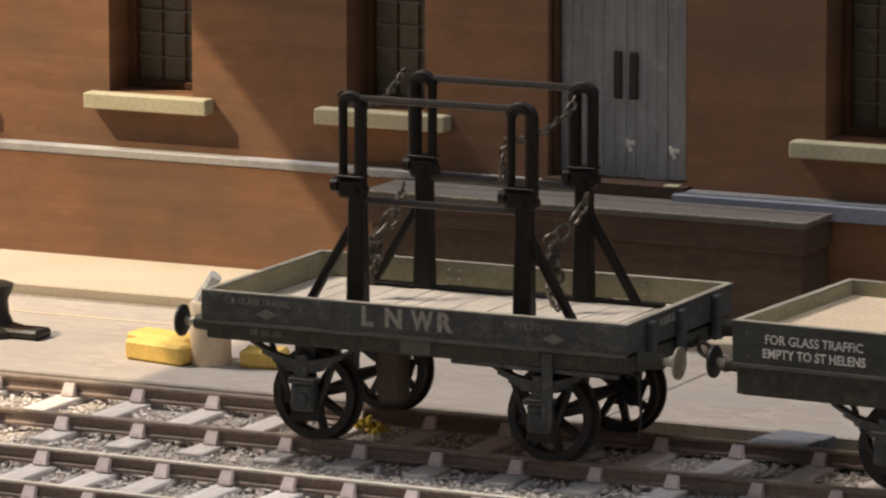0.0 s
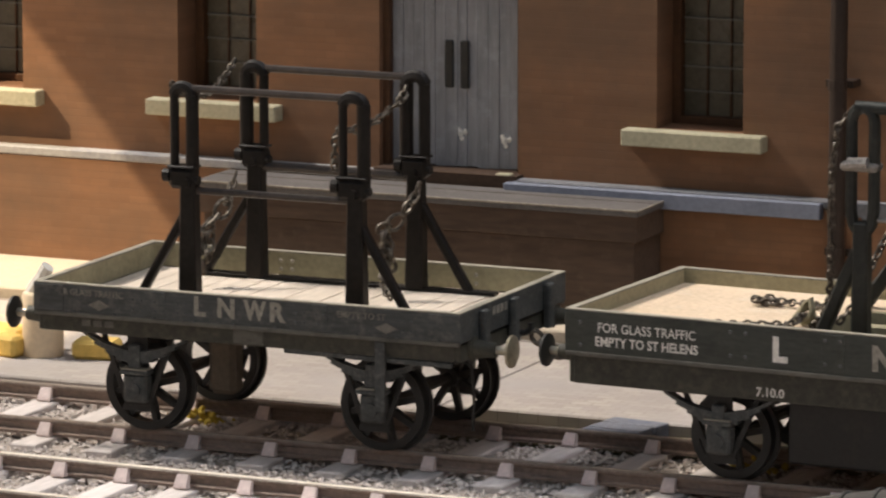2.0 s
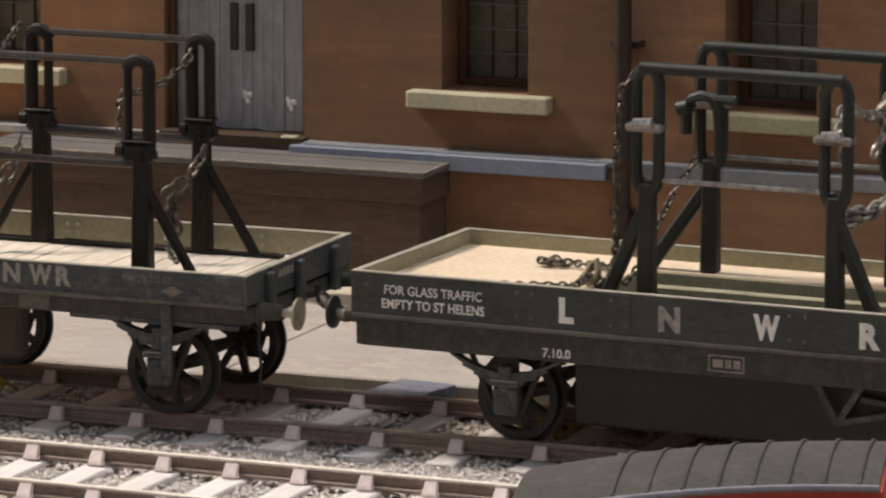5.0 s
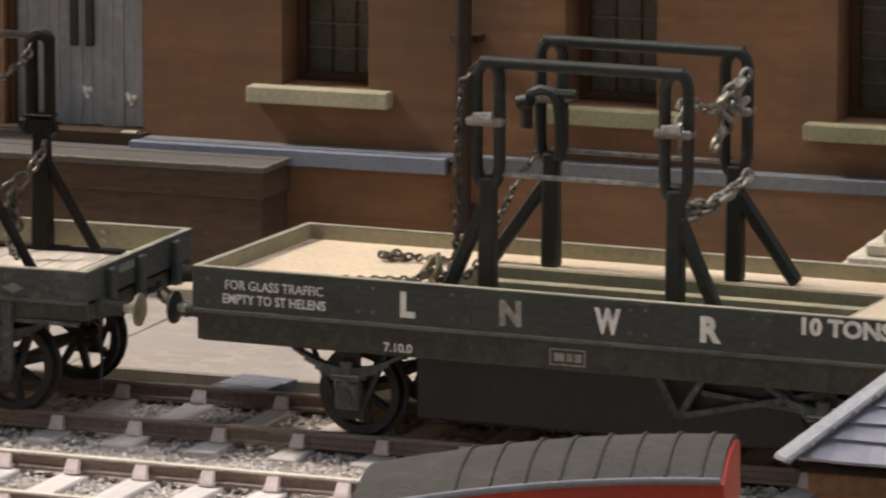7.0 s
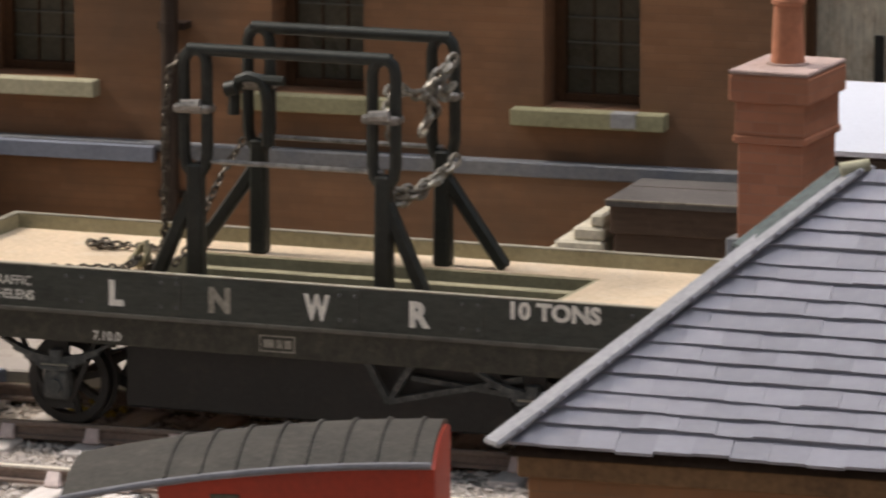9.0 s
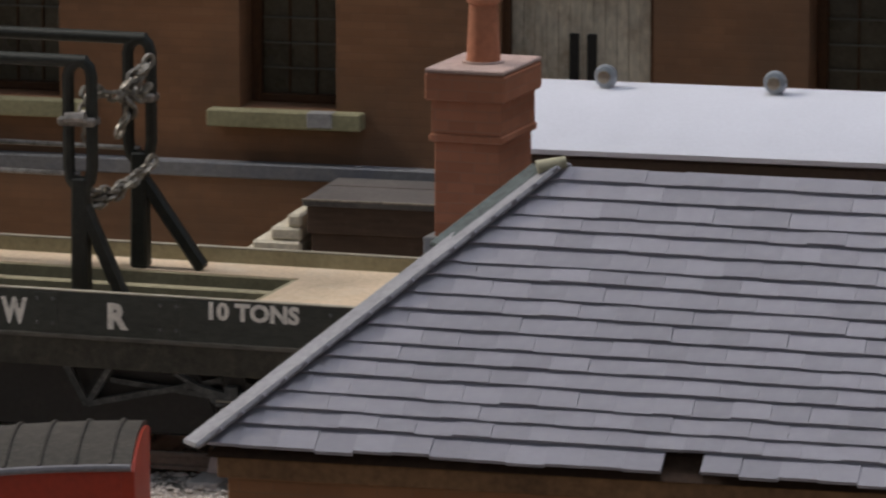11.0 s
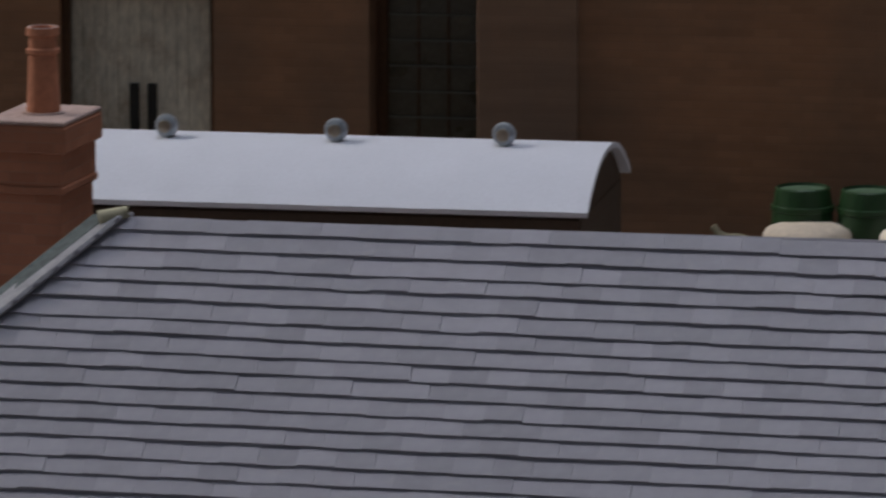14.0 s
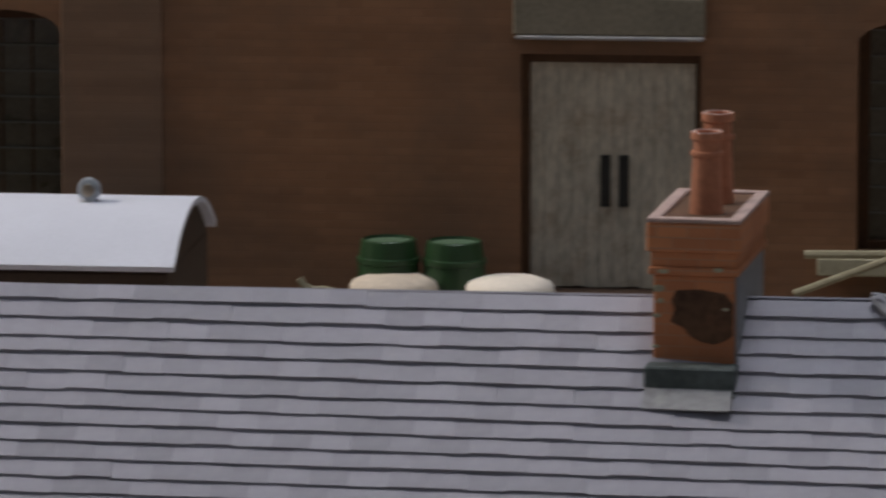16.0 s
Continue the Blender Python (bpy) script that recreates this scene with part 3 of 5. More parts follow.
# pale steps at the end of the second platform
steps = thing("steps", -343.2, 1218, 1.2, "pale rough stone steps up to the loading platform", "steps")
for k in range(7):
    bm = B()
    w = random.Random(k).uniform(-0.5, 0.5)
    box(bm, -3.6 * (7 - k) + w, -0.1, -6 + w, 8, k * 2.95, k * 2.95 + 2.9, 0.6)
    part("step", bm, PALE_STEP, steps)
# loose board leaning on the ledge
bm = B()
box(bm, -532, -455, WALL - 6.6, WALL - 4.1, 23.6, 27.2, 0.2)
solo("board", bm, BLUE_BOARD, "long blue-grey board along the stone ledge", "board", at=(0, 0, 0))

# plain walls that close the hall
HALL = material("hall_wall", (0.34, 0.32, 0.30), 0.9, vary=0.2, grain=30, patch=3)
for nm, c in (("wall_east", (900, 920, -600, 1900)), ("wall_west", (-1820, -1800, -600, 1900)), ("wall_south", (-1820, 920, -620, -600.5))):
    bm = B()
    box(bm, *c, -900, 600)
    solo(nm, bm, HALL, "plain dim wall of the hall", "wall", "structure")
bm = B()
box(bm, -1820, 920, -620, 1900, -920, -900.5)
solo("floor", bm, HALL, "plain dim floor of the hall below the layout", "floor", "structure")
bm = B()
for x in (-1100, 370):
    for y in (380, 1510):
        box(bm, x - 20, x + 20, y - 20, y + 20, -900, BED_Z - 40.1)
solo("trestle", bm, HALL, "plain wooden legs under the layout board", "trestle", "structure")

# unseen plate, added to cut off the spotlight's beam along one straight edge
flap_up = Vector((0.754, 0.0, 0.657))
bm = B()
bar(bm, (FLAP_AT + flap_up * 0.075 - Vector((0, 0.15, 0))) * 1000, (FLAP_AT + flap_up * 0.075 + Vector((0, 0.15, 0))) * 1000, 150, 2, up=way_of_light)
solo("added_beam_blocker", bm, NEAR_BLACK, "unseen black plate added to cut off the spotlight's beam", "lamp flap", "structure")

# ---- track ----
TRACK = 1088.0


def rail_bar(bm, x0, x1, y, z=0.0):
    n = max(2, int((x1 - x0) / 40))
    outline = [(-1.45, -3.2), (1.45, -3.2), (1.45, -2.6), (0.4, -2.3), (0.4, -1.2), (0.75, -0.8), (0.75, -0.15), (0.6, 0), (-0.6, 0), (-0.75, -0.15), (-0.75, -0.8), (-0.4, -1.2), (-0.4, -2.3), (-1.45, -2.6)]
    rings = []
    for i in range(n + 1):
        x = x0 + (x1 - x0) * i / n
        rings.append([bm.verts.new((x, (y(x) if callable(y) else y) + a, z + b)) for a, b in outline])
    m = len(outline)
    for a, b in zip(rings, rings[1:]):
        for k in range(m):
            bm.faces.new((a[k], a[(k + 1) % m], b[(k + 1) % m], b[k]))
    bm.faces.new(rings[0][::-1])
    bm.faces.new(rings[-1])


def head_strip(bm, x0, x1, y, z=0.0):
    n = max(2, int((x1 - x0) / 40))
    rings = []
    for i in range(n + 1):
        x = x0 + (x1 - x0) * i / n
        rings.append([bm.verts.new((x, y(x) + a, z + b)) for a, b in ((-0.79, -0.32), (0.79, -0.32), (0.6, 0.09), (-0.6, 0.09))])
    for a, b in zip(rings, rings[1:]):
        for k in range(4):
            bm.faces.new((a[k], a[(k + 1) % 4], b[(k + 1) % 4], b[k]))
    bm.faces.new(rings[0][::-1])
    bm.faces.new(rings[-1])


def railway(label, y_of, x0, x1, pitch, shift, head=RAIL_GLINT):
    """Two rails, sleepers and rail chairs; y_of gives the line of each rail."""
    t = thing("track", 0, 0, 0, label, "track")
    for y in y_of:
        bm = B()
        rail_bar(bm, x0, x1, y)
        r = part("rail", bm, RAIL_SIDE, t)
        bm = B()
        head_strip(bm, x0, x1, y)
        part("rail_head", bm, head, r, "worn rail head")
    bm = B()
    mid = [y(0.5 * (x0 + x1)) if callable(y) else y for y in y_of]
    half = abs(mid[0] - mid[1]) / 2 + 11
    box(bm, -3.1, 3.1, -half, half, -6.4, -3.22, 0.3)
    sleeper = mesh_of("sleeper", bm, SLEEPER)
    bm = B()
    box(bm, -1.6, 1.6, -3.1, 3.1, -3.2, -2.5, 0.2)
    for s in (-1, 1):
        bar(bm, (0, s * 2.3, -2.8), (0, s * 1.1, -0.6), 1.5, 2.9, up=(1, 0, 0), w2=1.1, h2=2.4)
    chair = mesh_of("rail_chair", bm, CHAIR)
    x, k = x0 + shift, 0
    while x < x1:
        ys = [y(x) if callable(y) else y for y in y_of]
        dx = random.uniform(-0.5, 0.5)
        s = new("sleeper", sleeper)
        s.parent = t
        s.matrix_local = pose((x + dx) * MM, sum(ys) / 2 * MM, random.uniform(-0.25, 0.0) * MM, 0, 0, random.uniform(-0.8, 0.8))
        for y in ys:
            c = new("rail_chair", chair)
            c.parent = t
            c.matrix_local = pose((x + dx) * MM, y * MM, 0, 0, 0, random.uniform(-2, 2))
        x += pitch
        k += 1
    return t


railway("rusty-sided track with dusty sleepers under the wagons", (lambda x: TRACK - 16.7, lambda x: TRACK + 16.7), -900, 500, 17.4, 6, RAIL_DULL)
railway("rusty-sided track with bright rail heads on dusty sleepers", (lambda x: 1038.5 - 0.03 * (x + 600), lambda x: 1008.5 - 0.05 * (x + 600)), -900, 400, 14.2, 3)
railway("rusty-sided track with bright rail heads", (lambda x: 966.0, lambda x: 933.0), -900, 400, 17.4, 9)

# ballast: many small angular stones round the sleepers
rnd = random.Random(7)
verts, faces = [], []


def stone(x, y, z, r):
    base = len(verts)
    pts = [(1, 0, 0), (-1, 0, 0), (0, 1, 0), (0, -1, 0), (0, 0, 1), (0, 0, -1)]
    a = rnd.uniform(0, 6.28)
    c, s = math.cos(a), math.sin(a)
    for px, py, pz in pts:
        k = r * rnd.uniform(0.65, 1.25)
        px, py, pz = px + rnd.uniform(-0.3, 0.3), py + rnd.uniform(-0.3, 0.3), pz + rnd.uniform(-0.3, 0.3)
        verts.append(((x + (px * c - py * s) * k) * MM, (y + (px * s + py * c) * k) * MM, (z + pz * k * 0.75) * MM))
    for f in ((0, 2, 4), (2, 1, 4), (1, 3, 4), (3, 0, 4), (2, 0, 5), (1, 2, 5), (3, 1, 5), (0, 3, 5)):
        faces.append(tuple(base + i for i in f))


for _ in range(40000):
    x, y = rnd.uniform(-720, -200), rnd.uniform(985, 1117)
    if y > 1108 and rnd.random() < 0.5:
        continue
    stone(x, y, BED_Z + 0.2 + rnd.uniform(-0.3, 0.5), rnd.triangular(0.25, 0.95, 0.4))
for _ in range(9000):
    stone(rnd.uniform(-480, -180), rnd.uniform(860, 985), BED_Z + 0.2 + rnd.uniform(-0.3, 0.5), rnd.uniform(0.3, 0.95))
me = bpy.data.meshes.new("ballast")
me.from_pydata(verts, [], faces)
me.materials.append(BALLAST)
tagged(new("ballast", me), "dusty grey-brown ballast stones between the sleepers", "ballast", kind="stuff")

# ---- wagons ----


def wheel(parent, x, y, r=9.2, hub_side=-1):
    """A spoked wheel in the x-z plane: tyre, hub and eight spokes."""
    bm = B()
    lathe(bm, [(r - 1.7, -1.4), (r, -1.4), (r, 1.0), (r + 0.9, 1.1), (r + 0.9, 1.7), (r - 1.7, 1.7), (r - 1.7, -1.4)], "y", (x, y, r), 32, False)
    w = part("wheel", bm, IRON_DARK, parent, smooth=True)
    bm = B()
    lathe(bm, [(0.9, -2.4), (2.1, -2.0), (2.3, 0), (2.1, 1.6), (0.9, 1.8)], "y", (x, y, r), 14)
    part("hub", bm, IRON_DARK, w, smooth=True)
    for k in range(8):
        a = math.pi * 2 * (k + 0.3) / 8
        c, s = math.cos(a), math.sin(a)
        bm = B()
        bar(bm, (x + c * 1.9, y, r + s * 1.9), (x + c * (r - 1.5), y, r + s * (r - 1.5)), 1.5, 1.5, up=(0, 1, 0), w2=1.2, h2=1.5)
        part("spoke", bm, IRON_DARK, w)
    return w


def running_gear(wagon, xs, bottom, wide, r=9.2):
    for x in xs:
        for s in (-1, 1):
            wheel(wagon, x, s * 16.7, r)
        bm = B()
        rod(bm, (x, -22, r), (x, 22, r), 1.1, sides=8)
        part("axle", bm, IRON_DARK, wagon)
        for s in (-1, 1):
            y = s * wide
            bm = B()   # axle guard: a plate with two thin splayed stays
            bar(bm, (x - 8.0, y, bottom), (x - 2.4, y, r - 3.5), 0.6, 1.0, up=(1, 0, 0))
            bar(bm, (x + 8.0, y, bottom), (x + 2.4, y, r - 3.5), 0.6, 1.0, up=(1, 0, 0))
            box(bm, x - 2.3, x + 2.3, y - 0.3, y + 0.3, r - 3.4, bottom)
            box(bm, x - 3.4, x + 3.4, y - 0.4, y + 0.4, r - 4.6, r - 3.42)
            part("axle_guard", bm, IRON_DARK, wagon)
            bm = B()
            box(bm, x - 2.6, x + 2.6, y + s * 0.4 - 1.6, y + s * 0.4 + 1.6, r - 2.6, r + 3.2, 0.5)
            rod(bm, (x, y + s * 0.4, r), (x, y + s * 2.6, r), 1.5, sides=10)
            box(bm, x - 3.1, x + 3.1, y + s * 0.8 - 1.7, y + s * 0.8 + 1.7, r + 3.2, r + 4.1, 0.2)
            ab = part("axle_box", bm, GEAR, wagon, "dusty grey axle box")
            bm = B()
            box(bm, x - 2.9, x + 2.9, y + s * 0.8 - 1.6, y + s * 0.8 + 1.6, r + 4.12, r + 4.5, 0.1)
            part("lid", bm, RIM_EDGE, ab, "pale dusty lid")
            bm = B()   # leaf spring
            for leaf in range(4):
                half = 11.5 - leaf * 2.4
                pts = [(x + half * q / 6, y + s * 0.6, bottom - 0.5 - leaf * 0.6 - 3.4 * (1 - (q / 6 * half / 11.5) ** 2)) for q in range(-6, 7)]
                for a, b in zip(pts, pts[1:]):
                    bar(bm, a, b, 2.2, 0.62)
            box(bm, x - 1.3, x + 1.3, y + s * 0.6 - 1.5, y + s * 0.6 + 1.5, bottom - 7.0, bottom - 2.2, 0.2)
            part("leaf_spring", bm, GEAR, wagon)
            for e in (-1, 1):
                bm = B()
                box(bm, x + e * 11.5 - 0.9, x + e * 11.5 + 0.9, y - 0.5, y + s * 0.6 + 1.0, bottom - 1.2, bottom + 0.6, 0.2)
                part("spring_shackle", bm, SOLEBAR, wagon)


def buffers(wagon, half, z, face_mat, y=20.0, reach=6.5):
    for e in (-1, 1):
        for s in (-1, 1):
            bm = B()
            lathe(bm, [(2.5, 0), (2.5, e * 0.8), (1.9, e * 1.0), (1.5, e * reach * 0.62), (1.5, e * reach * 0.64)], "x", (e * half, s * y, z), 16)
            bf = part("buffer", bm, SOLEBAR, wagon, smooth=True)
            bm = B()
            rod(bm, (e * (half + reach * 0.6), s * y, z), (e * (half + reach), s * y, z), 0.9, sides=10)
            part("ram", bm, STEEL, bf, "bright steel ram", True)
            bm = B()
            prof = [(0.8, e * (reach - 0.6)), (2.6, e * (reach - 0.1)), (3.3, e * reach), (3.3, e * (reach + 0.5)), (2.2, e * (reach + 1.0)), (0.3, e * (reach + 1.2))]
            lathe(bm, prof, "x", (e * half, s * y, z), 20)
            part("buffer_head", bm, face_mat if e > 0 else IRON_DARK, bf, "worn metal buffer head", True)
        bm = B()   # drawhook plate and hook
        box(bm, e * half - 0.1, e * half + e * 0.6, -2, 2, z - 2.5, z + 2.5)
        tube(bm, [(e * half, 0, z), (e * (half + 3), 0, z), (e * (half + 4.4), 0, z + 1.0), (e * (half + 4.2), 0, z + 2.2)], 0.7, 6)
        part("drawhook", bm, IRON_DARK, wagon)


def chain(parent, name, pts, link=1.9, thick=0.32, label="rusty iron chain", rng=random.Random(3), mat=None):
    """Open links along a line of points, each turned a quarter against the one before."""
    pts = [Vector(p) for p in pts]
    line, bm = [], B()
    for a, b in zip(pts, pts[1:]):
        n = max(1, int((b - a).length / 0.2))
        line += [a.lerp(b, k / n) for k in range(n)]
    line.append(pts[-1])
    acc, last, k = 0.0, line[0], 0
    for p, q in zip(line, line[1:]):
        acc += (q - p).length
        if acc >= link * 0.72:
            acc, k = 0.0, k + 1
            d = (q - last).normalized()
            last = q
            m = Matrix.Translation(q) @ d.to_track_quat("X", "Z").to_matrix().to_4x4() @ pose(0, 0, 0, 90 * (k % 2) + rng.uniform(-25, 25), 0, 0)
            ring = []
            for a in range(10):
                t = 2 * math.pi * a / 10
                ring.append(m @ Vector((math.cos(t) * link * 0.5, math.sin(t) * link * 0.34, 0)))
            tube(bm, ring, thick, 5, True)
    return part(name, bm, mat or CHAIN, parent, label, True)


def sag(a, b, drop, n=8):
    a, b = Vector(a), Vector(b)
    return [a.lerp(b, k / n) - Vector((0, 0, drop * 4 * (k / n) * (1 - k / n))) for k in range(n + 1)]


def wagon_body(wagon, L, Wd, rim, board, sole_bottom, side_mat, inset=1.2, thick=1.5, floor=5.0):
    h, w = L / 2, Wd / 2
    for s in (-1, 1):
        bm = B()
        box(bm, -h, h, s * w - (thick if s > 0 else 0), s * w + (thick if s < 0 else 0), rim - board, rim - 0.25, 0.15)
        sd = part("side_board", bm, side_mat, wagon)
        bm = B()
        box(bm, -h, h, s * w - (thick if s > 0 else 0), s * w + (thick if s < 0 else 0), rim - 0.24, rim, 0.05)
        part("top_edge", bm, RIM_EDGE, sd, "bare worn plank edge")
        bm = B()
        yi = s * (w - thick)
        box(bm, -h + thick, h - thick, min(yi, yi - s * 0.12), max(yi, yi - s * 0.12), rim - floor, rim - 0.3)
        part("lining", bm, INNER_OLIVE, sd, "olive-brown inner face")
    for e in (-1, 1):
        bm = B()
        box(bm, e * h - (thick if e > 0 else 0), e * h + (thick if e < 0 else 0), -w + thick + 0.02, w - thick - 0.02, rim - board, rim - 0.25, 0.1)
        en = part("end_board", bm, side_mat, wagon)
        bm = B()
        box(bm, e * h - (thick if e > 0 else 0), e * h + (thick if e < 0 else 0), -w + thick + 0.02, w - thick - 0.02, rim - 0.24, rim, 0.05)
        part("top_edge", bm, RIM_EDGE, en, "bare worn plank edge")
        bm = B()
        xi = e * (h - thick)
        box(bm, min(xi, xi - e * 0.12), max(xi, xi - e * 0.12), -w + thick + 0.2, w - thick - 0.2, rim - floor, rim - 0.3)
        part("lining", bm, INNER_OLIVE, en, "olive-brown inner face")
    for s in (-1, 1):
        bm = B()
        y = s * (w - inset)
        box(bm, -h + 1.6, h - 1.6, min(y, y - s * 2.4), max(y, y - s * 2.4), sole_bottom, rim - board - 0.02, 0.15)
        part("solebar", bm, SOLEBAR, wagon)
        bm = B()   # curb rail between board and solebar
        y = s * (w + 0.25)
        box(bm, -h + 0.3, h - 0.3, min(y, y - s * 1.5), max(y, y - s * 1.5), rim - board - 0.6, rim - board + 0.25, 0.12)
        part("curb_rail", bm, CURB, wagon)
    for e in (-1, 1):
        bm = B()
        x = e * (h - 0.4)
        box(bm, min(x, x - e * 2.6), max(x, x - e * 2.6), -w + 1.4, w - 1.4, sole_bottom, rim - board - 0.65, 0.2)
        part("headstock", bm, SOLEBAR, wagon)


def rivets(wagon, spots, y, mat, r=0.38):
    """Bolt heads on a side that faces -y, each an object on one shared mesh."""
    bm = B()
    bmesh.ops.create_cone(bm, cap_ends=True, segments=6, radius1=r, radius2=r * 0.6, depth=0.3, matrix=pose(0, 0, 0, 90, 0, 0))
    me = mesh_of("bolt", bm, mat)
    for x, z in spots:
        ob = new("bolt", me)
        ob.parent = wagon
        ob.matrix_local = pose(x * MM, y * MM, z * MM)


# -- the short wagon with black frames --
W1X, W1Y = -513.0, 1087.5
w1 = thing("glass_wagon", W1X, W1Y, RAIL, "short weathered grey open wagon with black glass-carrying frames", "wagon", "goods wagons")
L1, RIM1, BOARD1, SOLE1, FLOOR1 = 95.0, 31.0, 6.2, 20.8, 26.0
wagon_body(w1, L1, 54, RIM1, BOARD1, SOLE1, WAGON_GREY, floor=5.0)
running_gear(w1, (-26.5, 26.5), SOLE1, 21.5)
buffers(w1, L1 / 2 - 0.5, 22.8, BRASSY, reach=8.4)
rnd2 = random.Random(5)
for k in range(22):
    a = -L1 / 2 + 1.5 + k * (L1 - 3) / 22
    bm = B()
    box(bm, a + 0.05, a + (L1 - 3) / 22 - 0.05, -25.4, 25.4, FLOOR1 - 1.3, FLOOR1 - rnd2.uniform(0, 0.25), 0.12)
    part("floor_plank", bm, FLOOR_PALE, w1)
for s in (-1, 1):   # iron strip under the feet of each frame
    bm = B()
    box(bm, -33, 35, s * 20 - 1.3, s * 20 + 1.3, FLOOR1, FLOOR1 + 0.7, 0.1)
    part("foot_strip", bm, FRAME_BLACK, w1)

# corner plates, straps and bolts on the side
for x0, x1 in ((-47.4, -40.6), (40.6, 47.4)):
    bm = B()
    box(bm, x0, x1, -27.25, -27.0, RIM1 - BOARD1 + 0.4, RIM1 - 0.5, 0.05)
    part("corner_plate", bm, WAGON_GREY, w1)
for x in (-19, 17):
    bm = B()
    box(bm, x - 1.6, x + 1.6, -27.25, -27.0, RIM1 - BOARD1 + 0.4, RIM1 - 0.4, 0.05)
    part("strap", bm, WAGON_GREY, w1)
rivets(w1, [(x + a, z) for x in (-24, -19, -14, 12.5, 17, 36) for a in (-0.9, 0.9) for z in (26.6, 28.6)] + [(x, 25.2) for x in range(-38, 44, 9)], -27.35, WAGON_GREY)
for x in (-16.5, 11.5):   # bolts inside on the far side
    rivets(w1, [(x + a + 14 * (x > 0), z) for a in (0, 2.6) for z in (27.2, 29.0)], 25.25, RIM_EDGE, 0.55)
for word, x in (("L", -11.2), ("N", -6.0), ("W", 0.25), ("R", 5.7)):
    lettering("letter", word, x, 26.5, -27.02, 3.9, LETTER_WORN, w1, "faded cream letter", 0.80 if word == "W" else 1.0, 0.22)
lettering("lettering", "FOR GLASS TRAFFIC", -43, 28.6, -27.05, 1.35, LETTER_GHOST, w1, "almost worn-away white lettering", 0.95, 0.03)
lettering("lettering", "EMPTY TO ST", 20.6, 28.4, -27.05, 1.35, LETTER_GHOST, w1, "almost worn-away white lettering", 0.95, 0.03)
for x in (-32.5, 31.5):   # worn diamond marks
    bm = B()
    prism(bm, [(x - 2.4, 26.9), (x, 25.8), (x + 2.4, 26.9), (x, 28.0)], -27.32, -27.0)
    part("mark", bm, LETTER_GHOST, w1)
bm = B()
box(bm, -2.8, 3.8, -26.05, -25.8, 21.2, 23.9, 0.05)
part("maker_plate", bm, CURB, w1, "dull rectangular plate")
bm = B()
for k in range(3):
    box(bm, -37 + k * 2.6, -35 + k * 2.6, -26.0, -25.78, 22.2, 23.5)
part("mark", bm, CURB, w1, "worn marking")
# number on the end, too worn to keep
bm = B()
for k in range(4):
    box(bm, L1 / 2, L1 / 2 + 0.1, -11 + k * 2.0, -9.6 + k * 2.0, 28.1, 29.7)
part("mark", bm, LETTER_WORN, w1, "short pale bars of a worn number")
for y in (-16.5, -1.5, 16.5):
    bm = B()
    box(bm, L1 / 2, L1 / 2 + 1.5, y - 1.4, y + 1.4, 21, 30.2, 0.3)
    part("end_stanchion", bm, WAGON_GREY, w1)

# brake gear
bm = B()
bar(bm, (8, -24.8, 20.4), (45, -25.2, 20.0), 1.0, 1.1, bevel=0.2)
part("brake_lever", bm, GEAR, w1)
bm = B()
box(bm, 28.6, 30.8, -26.6, -25.6, 9.5, 24, 0.2)
part("brake_guard", bm, GEAR, w1)
bm = B()
box(bm, -12.8, -6.8, -17.5, -12.5, 8.5, 20.6, 1.0)
part("brake_block", bm, BLOCK_WOOD, w1, "brown wooden brake block")
bm = B()
tube(bm, [(44, -20, 20.8), (46.8, -19.6, 19), (47.2, -19.4, 12), (47, -19.5, 6)], 0.35, 6)
part("chain_end", bm, IRON_DARK, w1)


